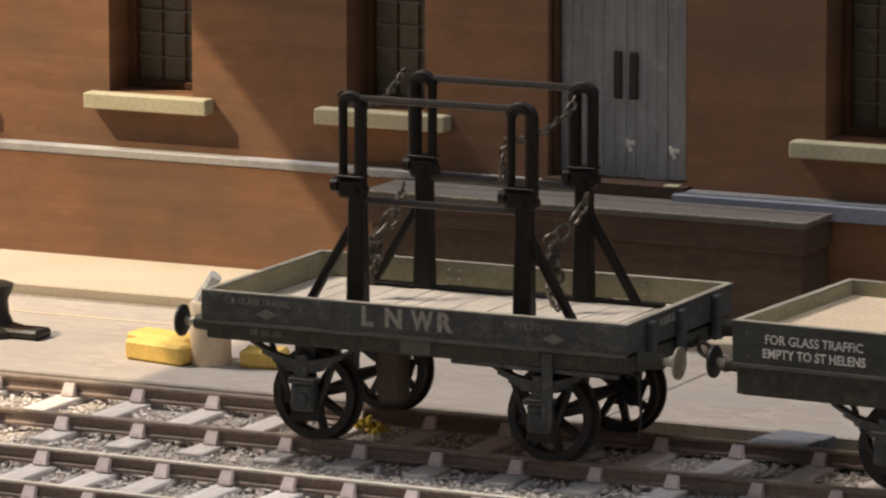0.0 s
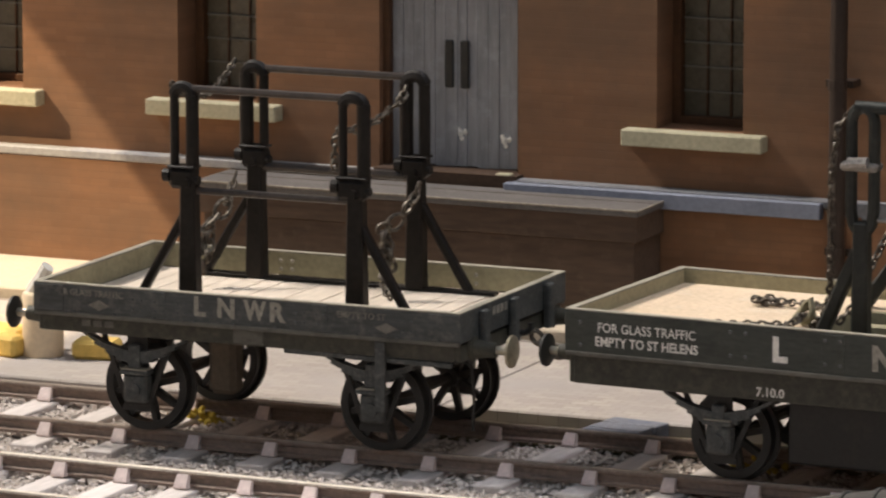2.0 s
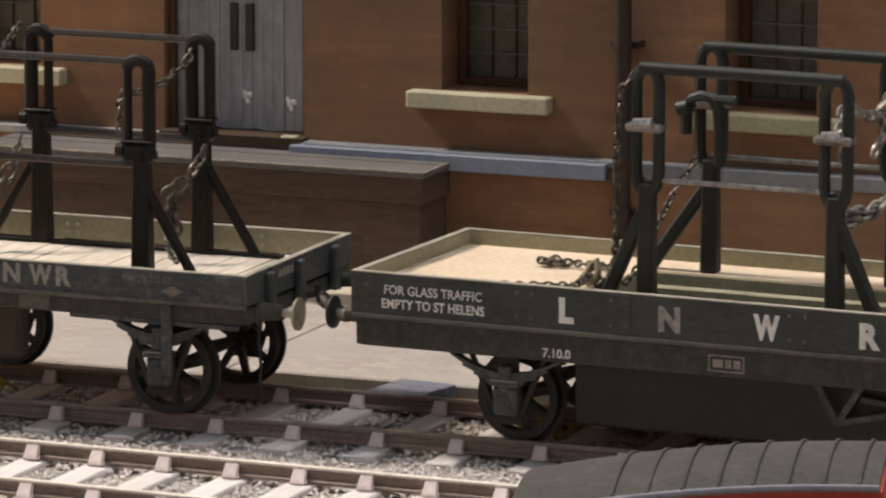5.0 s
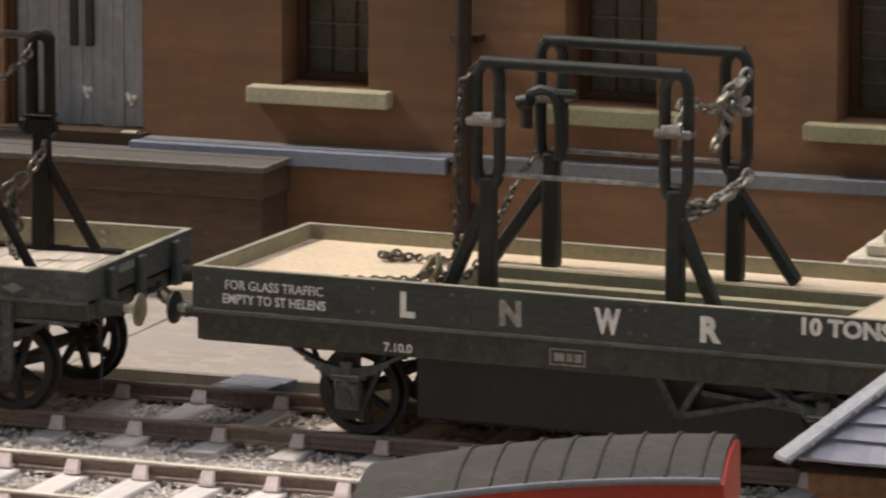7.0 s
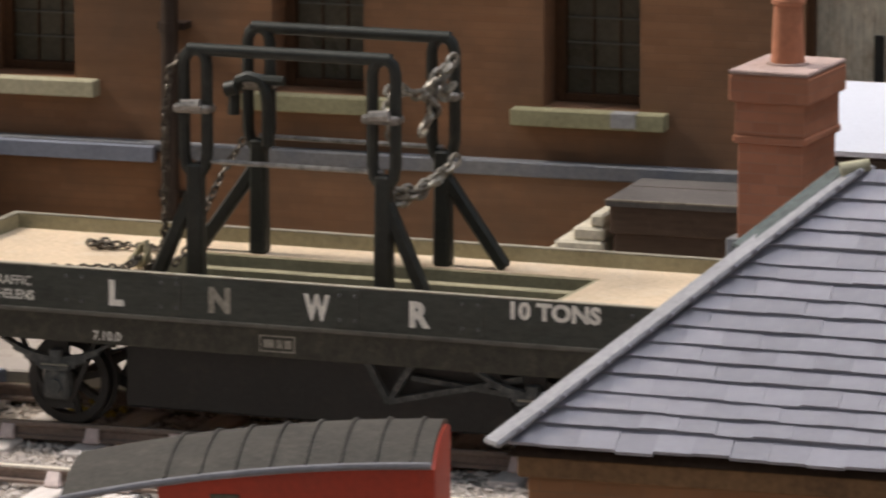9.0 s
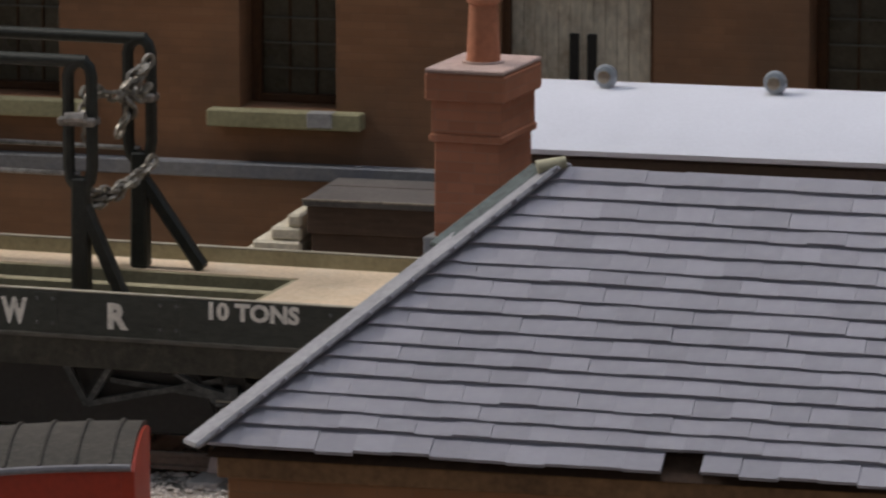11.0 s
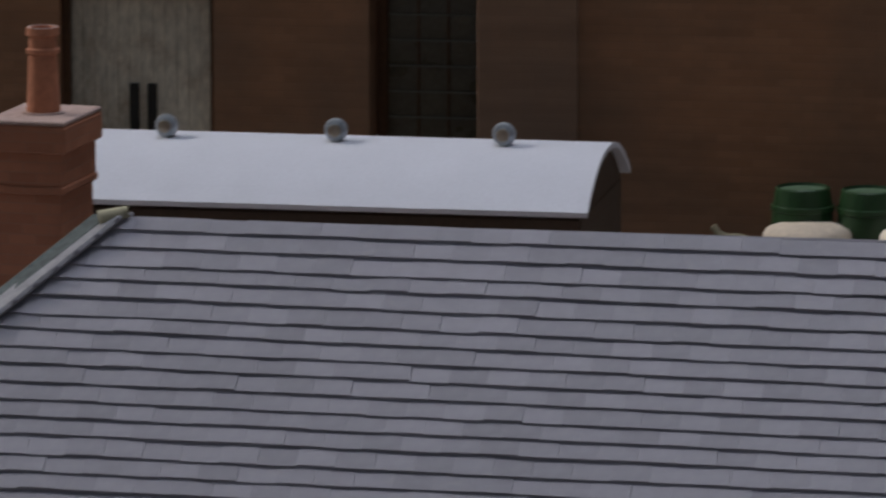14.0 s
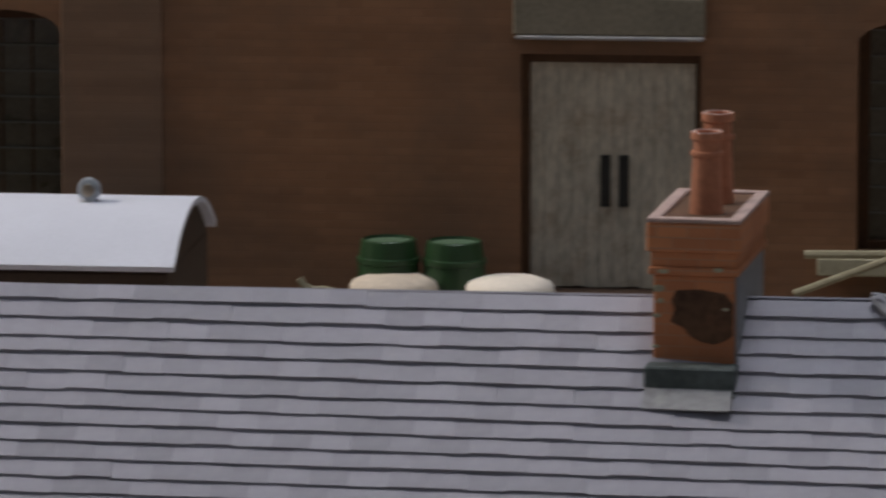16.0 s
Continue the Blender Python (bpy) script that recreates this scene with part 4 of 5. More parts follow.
def frame_one(side):
    """One black frame of the short wagon: two posts with doubled uprights, clamps, braces, a top bar and a low bar."""
    y = 20.0 if side > 0 else -15.5
    # each post: its middle, then the offset and radius of its two uprights
    posts = ((-19.5, -2.2, 1.5, 1.8, 1.0), (17.0, -2.2, 1.45, 1.9, 1.2)) if side > 0 else ((-17.5, -3.3, 0.95, 0.7, 1.35), (19.8, -3.0, 0.9, 1.6, 1.4))
    top, clamp, low = (70.6, 54.2, 49.7) if side > 0 else (71.0, 55.0, 49.9)
    f = thing("tmp", 0, 0, 0, "", "")
    f.name = "carrying_frame"
    f.parent = w1
    for (x, p, rp, q, rq), e in zip(posts, (-1, 1)):
        bm = B()
        bar(bm, (x, y, FLOOR1), (x, y, clamp - 2), 4.1, 3.6, up=(0, 1, 0), w2=3.3, h2=3.0, bevel=0.4)
        part("post", bm, FRAME_BLACK, f)
        for off, r in ((p, rp), (q, rq)):
            bm = B()
            rod(bm, (x + off, y, clamp - 3), (x + off, y, top - 1.6), r, sides=12)
            part("upright", bm, FRAME_BLACK, f, smooth=True)
        bm = B()   # bend that joins the two uprights
        mid, half = x + (p + q) / 2, (q - p) / 2
        tube(bm, [(mid - half * math.cos(math.pi * k / 8), y, top - 1.7 + 1.7 * math.sin(math.pi * k / 8)) for k in range(9)], max(rp, rq) * 0.95, 8)
        part("bend", bm, FRAME_BLACK, f, smooth=True)
        bm = B()
        box(bm, x + p - 0.9, x + q + 0.9, y - 1.8, y + 1.8, clamp - 4.8, clamp - 0.5, 0.8)
        box(bm, x + p - 1.2, x + q + 1.2, y - 1.8, y + 1.8, clamp - 0.6, clamp, 0.25)
        rod(bm, (x + p - 2.2, y - 0.5, clamp - 2.2), (x + p - 0.7, y - 0.5, clamp - 2.2), 1.4, sides=12)
        rod(bm, (x + q + 0.7, y - 0.4, clamp - 2.9), (x + q + 1.7, y - 0.4, clamp - 2.9), 0.9, sides=8)
        rod(bm, (x, y - 2.6, clamp - 3.4), (x, y - 1.6, clamp - 3.4), 1.0, sides=8)
        part("clamp", bm, FRAME_BLACK, f)
        bm = B()
        bar(bm, (x + e * 1.0, y, clamp - 10.0), (x + e * 12.0, y, FLOOR1 + 0.3), 1.7, 2.0, up=(0, 1, 0), bevel=0.3)
        part("brace", bm, FRAME_BLACK, f)
    lo, hi = posts[0], posts[1]
    bm = B()
    rod(bm, (lo[0] + lo[1], y, top - 0.3), (hi[0] + hi[1], y, top - 0.3), 0.8, sides=8)
    part("top_bar", bm, HIGHLIT_BAR, f, "", True)
    bm = B()
    rod(bm, (lo[0], y, low), (hi[0], y, low), 0.75 if side < 0 else 1.0, sides=8)
    part("low_bar", bm, HIGHLIT_BAR, f, "", True)


frame_one(-1)
frame_one(1)
# chains hung between the frames
chain(w1, "chain", sag((-24, 20, 72), (-22, -15, 71.5), 5.0))
chain(w1, "chain", [(-23.6, 19, 48.7), (-23.2, 16, 45.9), (-22.8, 13, 43.2)], 2.7, 0.36)
chain(w1, "chain", [(-21.7, 13, 44.0), (-22.7, 11, 41.9), (-24.1, 9, 40.1), (-25.2, 8, 38.3)], 4.6, 0.48)
chain(w1, "chain", [(-23.0, 8, 38.8), (-24.6, 7, 38.0), (-25.6, 7, 35.8), (-25.4, 6, 33.0), (-24.6, 5, 30.2)], 2.8, 0.46)
chain(w1, "chain", [(-24.0, 8, 38.1), (-24.0, 7, 35.9), (-23.8, 6, 33.5), (-24.2, 6, 31.3)], 2.7, 0.46)
chain(w1, "chain", [(-26.4, 8, 38.0), (-26.9, 8, 35.8), (-26.3, 7, 33.4)], 2.6, 0.44)
chain(w1, "chain", [(18.5, 19, 49.1), (18.9, 16, 46.8), (17.8, 14, 44.2), (17.4, 13, 43.1)], 3.2, 0.4)
chain(w1, "chain", [(18.0, 13, 43.2), (16.6, 11, 41.7), (15.2, 10, 40.6)], 4.4, 0.44)
chain(w1, "chain", [(16.0, 10, 41.4), (14.3, 9, 40.2), (13.9, 9, 37.7), (14.8, 8, 35.0), (15.9, 7, 32.9)], 2.8, 0.46)
chain(w1, "chain", [(15.1, 10, 40.6), (15.2, 9, 38.4), (16.4, 8, 35.7), (16.9, 8, 33.0)], 2.7, 0.46)
chain(w1, "chain", [(14.9, 9, 40.1), (15.1, 8, 36.8), (15.8, 8, 33.9)], 2.7, 0.46)
chain(w1, "chain", [(16.1, 5, 33.2), (17.4, 2, 31.2), (18.8, 0, 29.5), (20.5, -2, 28.5), (21.5, -2, 28.2)], 1.9, 0.3)
chain(w1, "chain", [(15.5, 20, 69), (15, 17, 66), (12.5, 11, 62.5), (10, 5, 61), (7.5, 2.5, 61.3), (6.6, 2.4, 58), (6.6, 2.4, 53)], 2.2, 0.36)
chain(w1, "coupling", [(51, 0, 24), (54, 0, 20.5), (59, 0.5, 18.6), (64, 0.5, 20), (66.5, 0.5, 23.5)], 3.4, 0.5, "heavy three-link coupling")

# -- the long wagon with grey-green frames --
W2X, W2Y, W2YAW = -362.0, 1087.0, -3.4
w2 = thing("glass_wagon", W2X, W2Y, RAIL, "long dark grey open wagon with white lettering and doubled frames", "wagon", "goods wagons", yaw=W2YAW)
L2, RIM2, BOARD2, SOLE2, FLOOR2 = 163.0, 33.0, 8.7, 18.0, 29.9
wagon_body(w2, L2, 54, RIM2, BOARD2, SOLE2, WAGON_DARK, inset=0.9, floor=3.8)
running_gear(w2, (-49.5, 49.5), SOLE2, 22.5, 8.6)
buffers(w2, L2 / 2 - 0.5, 22.8, BRASSY, reach=7.5)
h2 = L2 / 2 - 1.5
for a, b, c, d in ((-h2, -37, -25.4, 25.4), (50, h2, -25.4, 25.4), (-37, 50, 13.5, 25.4), (-37, 50, -25.4, -22)):
    bm = B()
    box(bm, a, b, c, d, FLOOR2 - 1.2, FLOOR2)
    part("floor_panel", bm, SAND, w2, "pale sand-coloured floor")
bm = B()   # sunk well between the frames
box(bm, -37, 50, -22, 13.4, SOLE2 + 0.5, SOLE2 + 1.5)
part("well_floor", bm, SOLEBAR, w2)
bm = B()
box(bm, -36.9, 49.9, 12.4, 13.45, SOLE2 + 1.5, FLOOR2 - 0.2)
box(bm, 48.9, 49.9, -21.9, 12.3, SOLE2 + 1.5, FLOOR2 - 0.2)
box(bm, -36.9, -35.9, -21.9, 12.3, SOLE2 + 1.5, FLOOR2 - 0.2)
part("well_side", bm, INNER_OLIVE, w2, "olive side of the sunk well")
bm = B()
box(bm, -34, 47, -12.2, -9.2, FLOOR2 - 4.2, FLOOR2 - 2.2, 0.2)
box(bm, -34, 47, 5.0, 8.0, FLOOR2 - 3.4, FLOOR2 - 1.6, 0.2)
part("well_beam", bm, INNER_OLIVE, w2)

for word, x in (("L", -36.8), ("N", -15.9), ("W", 4.3), ("R", 25.5)):
    lettering("letter", word, x, 26.3, -27.02, 4.7, LETTER_WORN if word == "N" else LETTER, w2, "white block letter", 0.70 if word == "W" else 0.95, 0.34)
lettering("lettering", "FOR GLASS TRAFFIC", -74.4, 28.8, -27.02, 1.9, LETTER, w2, "white painted lettering", 0.90, 0.02)
lettering("lettering", "EMPTY TO ST HELENS", -74.9, 26.0, -27.02, 1.9, LETTER, w2, "white painted lettering", 0.87, 0.05)
lettering("lettering", "10 TONS", 45.3, 29.2, -27.02, 3.2, LETTER, w2, "white painted lettering", 1.08, 0.2)
lettering("lettering", "7.10.0", -40.6, 18.85, -26.12, 1.8, LETTER, w2, "white painted figures", 1.0, 0.05)
bm = B()
for c in ((-5.6, 1.8, 19.0, 19.25), (-5.6, 1.8, 22.0, 22.25), (-5.6, -5.35, 19.25, 22.0), (1.55, 1.8, 19.25, 22.0), (-4.7, -2.6, 19.8, 21.4), (-2.1, -0.9, 19.8, 21.4), (-0.4, 1.0, 19.8, 21.4)):
    box(bm, c[0], c[1], -26.25, -26.08, c[2], c[3])
part("maker_plate", bm, LETTER_WORN, w2, "white-edged plate with unreadable bars")
for x in (-24, 13, 38):
    bm = B()
    box(bm, x - 2.4, x + 2.4, -27.2, -27.0, 25.2, 32.4, 0.05)
    part("strap", bm, WAGON_DARK, w2)
rivets(w2, [(x + a, z) for x in (-44, -24, 13, 38, 72) for a in (-1.6, 1.6) for z in (26.5, 31.2)] + [(-78, 26), (-78, 30.5)], -27.3, WAGON_GREY, 0.45)
# truss and braces below
bm = B()
bar(bm, (15, -22, SOLE2), (19.5, -22, 10.0), 1.2, 1.3, up=(0, 1, 0))
bar(bm, (24.5, -22, SOLE2), (19.5, -22, 10.0), 1.2, 1.3, up=(0, 1, 0))
bar(bm, (19.5, -22, 10.2), (47, -22, 16.5), 1.1, 1.3, up=(0, 1, 0))
bar(bm, (24, -21, 15), (56, -21, 12.0), 1.0, 1.2, up=(0, 1, 0))
part("brake_truss", bm, GEAR, w2, "dusty grey brake rigging")
# made black and extra deep in place of the shade below the wagon
bm = B()
box(bm, -36.5, 49.5, -20, 12.2, 4.6, SOLE2 + 0.45, 0.5)
part("well_body", bm, IRON_DARK, w2, "underside of the sunk well, blackened and deepened to stand for shade")


def frame_two(side):
    """One frame of the long wagon: posts that fork into doubled uprights, clamps, bars and braces."""
    y = 16.0 * side
    lo, hi = -22.9, 16.2
    f = thing("tmp", 0, 0, 0, "", "")
    f.name = "carrying_frame"
    f.parent = w2
    foot = FLOOR2 if side > 0 else SOLE2 + 1.5
    for x, e in ((lo, -1), (hi, 1)):
        bm = B()
        bar(bm, (x, y, foot), (x, y, 53), 3.6, 3.4, up=(0, 1, 0), w2=3.2, h2=3.0, bevel=0.5)
        part("post", bm, FRAME_GREEN, f)
        bm = B()
        for q in (-2.4, 2.4):
            tube(bm, [(x, y, 50), (x + q * 0.8, y, 52.5), (x + q, y, 55), (x + q, y, 72.5), (x + q * 0.8, y, 74.2), (x + q * 0.3, y, 75.2)], 1.25, 8)
        part("upright", bm, FRAME_GREEN, f, smooth=True)
        bm = B()
        box(bm, x - 4.2, x + 3.6, y - 1.9, y + 1.9, 62.9, 64.7, 0.5)
        rod(bm, (x - 2.0, y - 2.4, 64.6), (x + 2.0, y - 2.4, 64.9), 1.1, sides=8)
        part("clamp", bm, BARE_AND_HIGHLIGHT, f, "worn bright clamp")
        bm = B()
        bar(bm, (x + e * 0.6, y, 47.5), (x + e * 13.0, y, foot + 0.4), 2.7, 2.4, up=(0, 1, 0), bevel=0.5)
        part("brace", bm, FRAME_GREEN, f)
    bm = B()
    rod(bm, (lo - 1.5, y, 75.3), (hi + 1.5, y, 75.3), 1.25, sides=10)
    part("top_bar", bm, FRAME_GREEN, f, smooth=True)
    bm = B()
    rod(bm, (lo, y, 53.5), (hi, y, 53.5), 0.5, sides=8)
    part("low_bar", bm, BARE_AND_HIGHLIGHT, f, "thin bar with its highlight put into pale metal", True)


frame_two(-1)
frame_two(1)
# short loop standing at the far left post
bm = B()
tube(bm, [(-27.4, 13.5, 58), (-27.2, 13.5, 62.6), (-26, 13.5, 64.8), (-24, 13.5, 65.6), (-21.6, 13.5, 65.2), (-20.4, 13.5, 63.4), (-20.0, 13.5, 60), (-20.0, 13.5, 52)], 1.3, 8)
rod(bm, (-28.6, 12.6, 63.0), (-26.4, 12.6, 63.6), 1.5, sides=10)
rod(bm, (-24, 13.5, 65.2), (-16.5, 13.5, 65.2), 1.0, sides=8)
part("loop", bm, FRAME_GREEN, w2, smooth=True)
# chains
chain(w2, "chain", [(-25, -16, 74.5), (-28, -17, 71), (-29, -17, 62), (-29, -17, 50), (-29.5, -16, 40), (-31, -14, 34), (-36, -10, 30.2)])
chain(w2, "chain", [(-24, 12, 54), (-27, 8, 48), (-29, 2, 40), (-30, -2, 34), (-33, -4, 30.2)])
chain(w2, "chain", [(-58, 9, 31.0), (-54, 8.5, 31.1), (-51, 9.5, 30.9), (-47, 8, 31.1), (-44, 9.0, 30.9), (-41, 7, 31.1), (-38, 5, 31.0)], 1.9, 0.27)
chain(w2, "chain", [(-57, 7, 30.9), (-54, 9.5, 31.5), (-51, 7.5, 31.0), (-55, 6.5, 30.9)], 1.9, 0.27)
chain(w2, "chain", [(-40, -19, 31.0), (-38.5, -16, 31.2), (-41, -14, 30.9), (-45, -16, 31.0), (-49, -17, 30.8), (-53, -18, 30.8)], 1.9, 0.27)
chain(w2, "chain", [(-38, -18, 31), (-37, -14, 32.5), (-38, -9, 32), (-40, -4, 30.6)], 2.2)
chain(w2, "chain", [(20.5, 13, 73), (19.5, 11, 71), (17, 7, 68), (16.5, 6, 65), (18.5, 7, 63.5), (17, 6, 61), (16, 4, 57.5)], 2.9, 0.5, "dusty bright chain", mat=CHAIN_PALE)
chain(w2, "chain", [(20, 12, 71.5), (18.2, 9, 67.5), (15.8, 6, 65), (13.8, 2, 66.5), (12.5, -2, 68), (12, -4, 66)], 2.9, 0.5, "dusty bright chain", mat=CHAIN_PALE)
chain(w2, "chain", [(19, 10, 69), (17.4, 8, 66), (18.6, 9, 64.8), (20, 10, 66.5)], 2.7, 0.48, "dusty bright chain", mat=CHAIN_PALE)
chain(w2, "chain", [(13, -3, 67.5), (12.6, -5, 64), (13, -5, 60.5), (13.4, -5, 58)], 2.5, 0.44, "dusty bright chain", mat=CHAIN_PALE)
chain(w2, "chain", [(21, 13, 53), (19.8, 9, 50.5), (17, 5, 48), (14.5, 0, 46.4), (13, -5, 46.5), (12.2, -8, 49), (12, -9, 51)], 2.9, 0.5, "dusty bright chain", mat=CHAIN_PALE)
chain(w2, "chain", [(19.5, 8, 50), (16.5, 3, 46.6), (14, -2, 45), (12.6, -6, 45.5)], 2.9, 0.5, "dusty bright chain", mat=CHAIN_PALE)
chain(w2, "chain", [(17.5, 5, 47.6), (15.5, 1, 47.4), (13.5, -3, 48), (12.4, -7, 47.6)], 2.7, 0.48, "dusty bright chain", mat=CHAIN_PALE)

bm = B()
tube(bm, [(-39.4, -9, 30.7), (-38.6, -9.5, 32.6), (-37.2, -10, 34.8), (-36.2, -10, 35.6), (-35.6, -10.5, 33.8), (-36.4, -10.5, 31.7), (-38.0, -10, 30.8)], 0.7, 7)
tube(bm, [(-37.4, -9.4, 30.7), (-35.8, -9.0, 32.2), (-36.6, -8.8, 33.9), (-38.6, -9.0, 33.2), (-40.2, -8.6, 31.4)], 0.6, 7)
part("shackle", bm, POLE_WOOD, w2, "pale rusty shackle on the floor", True)

# moss by the wheels
for x, y, s in ((-543.5, 1101, 1.0), (-419, 1097, 1.0)):
    rn = random.Random(int(x))
    bm = B()
    for k in range(60):
        p = Vector((rn.gauss(0, 2.6 * s), rn.gauss(0, 1.4), abs(rn.gauss(0, 1.1))))
        bmesh.ops.create_icosphere(bm, subdivisions=1, radius=rn.uniform(0.4, 1.0), matrix=Matrix.Translation(p))
    solo("moss", bm, MOSS, "tuft of yellow moss beside the rail", "plant", at=(x, y, BED_Z + 0.4))

# -- the white-roofed van behind the hut --
VX, VY = -214.6, 1089.0
van = thing("covered_van", VX, VY, RAIL, "dark brown covered van with a white arched roof", "van")
LV = 102.0


def arched_roof(bm, half, width, edge, crown, thick, y_shift=0.0, n=16):
    rows = []
    for x in (-half, half):
        up, lowr = [], []
        for k in range(n + 1):
            u = -1 + 2 * k / n
            z = edge + (crown - edge) * (1 - abs(u) ** 2.2)
            up.append(bm.verts.new((x, y_shift + u * width, z)))
            lowr.append(bm.verts.new((x, y_shift + u * (width - 0.3), z - thick)))
        rows.append((up, lowr))
    (a, b), (c, d) = rows
    for k in range(n):
        bm.faces.new((a[k], a[k + 1], c[k + 1], c[k]))
        bm.faces.new((b[k], d[k], d[k + 1], b[k + 1]))
        bm.faces.new((a[k], b[k], b[k + 1], a[k + 1]))
        bm.faces.new((c[k], c[k + 1], d[k + 1], d[k]))
    for k in (0, n):
        bm.faces.new((a[k], c[k], d[k], b[k]))


bm = B()
arched_roof(bm, LV / 2, 27.0, 63.4, 71.8, 1.0)
part("roof", bm, WHITE_ROOF, van, "clean white arched roof", True)
bm = B()
box(bm, -LV / 2 + 1.5, LV / 2 - 1.5, -25.5, 25.5, 18, 62.0, 0.4)
prism2 = [(-25.3, 61.9)] + [(25.3 * u, 62.0 + 8.6 * (1 - abs(u) ** 2.2)) for u in (-0.9, -0.7, -0.5, -0.25, 0, 0.25, 0.5, 0.7, 0.9)] + [(25.3, 61.9)]
for x in (-LV / 2 + 1.6, LV / 2 - 2.8):
    f = [bm.verts.new((x, y, z)) for y, z in prism2]
    g = [bm.verts.new((x + 1.2, y, z)) for y, z in prism2]
    bm.faces.new(f)
    bm.faces.new(g[::-1])
    for k in range(len(f)):
        bm.faces.new((f[k], f[(k + 1) % len(f)], g[(k + 1) % len(f)], g[k]))
part("body", bm, VAN_BROWN, van)
for x in (-33.1, -0.5, 31.5):
    bm = B()
    lathe(bm, [(0.8, -1.5), (2.0, -1.0), (2.3, 0), (2.0, 1.4), (1.1, 2.1), (0.3, 2.3)], "y", (x, -3, 73.9), 14)
    rod(bm, (x, -3, 71.2), (x, -3, 73.5), 1.1, sides=10)
    vn = part("roof_vent", bm, VENT, van, "grey metal roof ventilator", True)
    bm = B()
    lathe(bm, [(0.3, -2.3), (1.2, -2.2), (1.3, -1.7), (0.3, -1.5)], "y", (x, -3, 73.9), 10)
    part("vent_cap", bm, STEEL, vn, "bright end cap", True)
running_gear(van, (-28, 28), 19, 22, 9.2)
buffers(van, LV / 2 - 1, 23.6, BRASSY)

# ---- things in the yard ----
bx = thing("crate", -614.5, 1145.5, YARD_Z, "stack of yellow timber beams on the yard", "crate", yaw=-12)
for y0, x0, x1, z1 in ((-6.5, -4.5, 12, 4.6), (-1.2, -8.5, 9, 5.0), (4.2, -11, 14, 4.4)):
    bm = B()
    box(bm, x0, x1, y0 - 2.5, y0 + 2.5, 0, z1, 0.7)
    part("beam", bm, YELLOW, bx)
dr = thing("drum", -600.8, 1141.0, YARD_Z, "cream drum with a white bundle leaning on top", "drum")
bm = B()
lathe(bm, [(4.4, 0), (4.6, 0.6), (4.5, 7), (4.6, 13.4), (4.2, 14)], "z", sides=24)
part("body", bm, CREAM, dr, smooth=True)
bm = B()
tube(bm, [(-3.2, 0, 12.5), (-2.0, 0, 15.0), (-0.2, 0, 17.2), (0.8, 0, 19.0), (1.4, 0, 19.8)], 1.6, 8)
part("bundle", bm, LETTER, dr, "white cloth bundle", True)
bm = B()
box(bm, -5, 5, -3.5, 3.5, 0, 4.2, 0.8)
solo("block", bm, YELLOW, "small yellow timber block on the yard", "block", at=(-588.5, 1143, YARD_Z), yaw=12)
cap = thing("capstan", -662, 1152, YARD_Z, "dark iron capstan on the yard", "capstan")
bm = B()
lathe(bm, [(7.5, 0), (7.5, 1.5), (4.6, 2.6), (3.6, 5), (3.4, 8), (4.4, 10), (4.8, 11.5), (3.5, 12)], "z", sides=22)
part("drum", bm, IRON_DARK, cap, smooth=True)
bm = B()
box(bm, 3, 13.5, -4, 3, 0, 2.2, 0.6)
part("foot", bm, IRON_DARK, cap)
# board crossing and slab between the rails, by the long wagon
crossing = thing("crossing_board", -453.5, 1118, BED_Z + 0.5, "planked crossing board beside the rail, bluish light put into its colour", "board", yaw=-8)
for k in range(5):
    bm = B()
    box(bm, -6.8 + 0.3 * (k % 2), 6.6 - 0.4 * (k % 3), -7.5 + k * 3.0, -4.65 + k * 3.0, 0, 2.9 + 0.15 * (k % 2), 0.2)
    part("plank", bm, DECK_BLUE_LIT, crossing)
bm = B()
box(bm, -6.9, 6.7, -8.2, -7.55, 0, 2.7, 0.15)
part("edge_strip", bm, RIDGE, crossing, "pale worn front edge")

# barrels on the second platform
for x, y in ((-143.5, 1228), (-129.5, 1227)):
    b = thing("barrel", x, y, 25.6, "green painted barrel on the loading platform", "barrel", "green barrels")
    bm = B()
    lathe(bm, [(5.6, 0), (6.4, 4.5), (6.6, 8.5), (6.4, 12.5), (5.8, 16.6), (5.4, 16.9), (5.2, 16.0), (0.5, 16.0)], "z", sides=24)
    part("body", bm, GREEN, b, smooth=True)
    bm = B()
    lathe(bm, [(5.1, 16.05), (5.1, 16.3), (0.4, 16.4)], "z", sides=20)
    part("top", bm, GREEN_LID, b, "worn paler barrel top", True)
    for z in (4.4, 11.8):
        bm = B()
        lathe(bm, [(6.35, z), (6.75, z + 0.2), (6.75, z + 1.2), (6.35, z + 1.4)], "z", sides=24)
        part("hoop", bm, GREEN, b, smooth=True)
TUB = material("pale_sacking", (0.66, 0.57, 0.46), 0.9, vary=0.2, patch=90, dust=(0.52, 0.43, 0.32), dust_amount=0.3)
TUB_WHITE = material("whiter_sacking", (0.86, 0.78, 0.67), 0.9, vary=0.12, patch=90)
for x, y, m in ((-141.6, 1203, TUB), (-117.2, 1203, TUB_WHITE)):
    bm = B()
    lathe(bm, [(9.0, 0), (9.4, 5), (9.3, 8.2), (8.6, 9.2), (6.0, 10.1), (0.4, 10.5)], "z", sides=28)
    solo("sack_tub", bm, m, "cream round tub with a domed pale top", "tub", at=(x, y, 24.2) if y > 1212 else (x, 1222 - 1.0, 25.6), smooth=True)

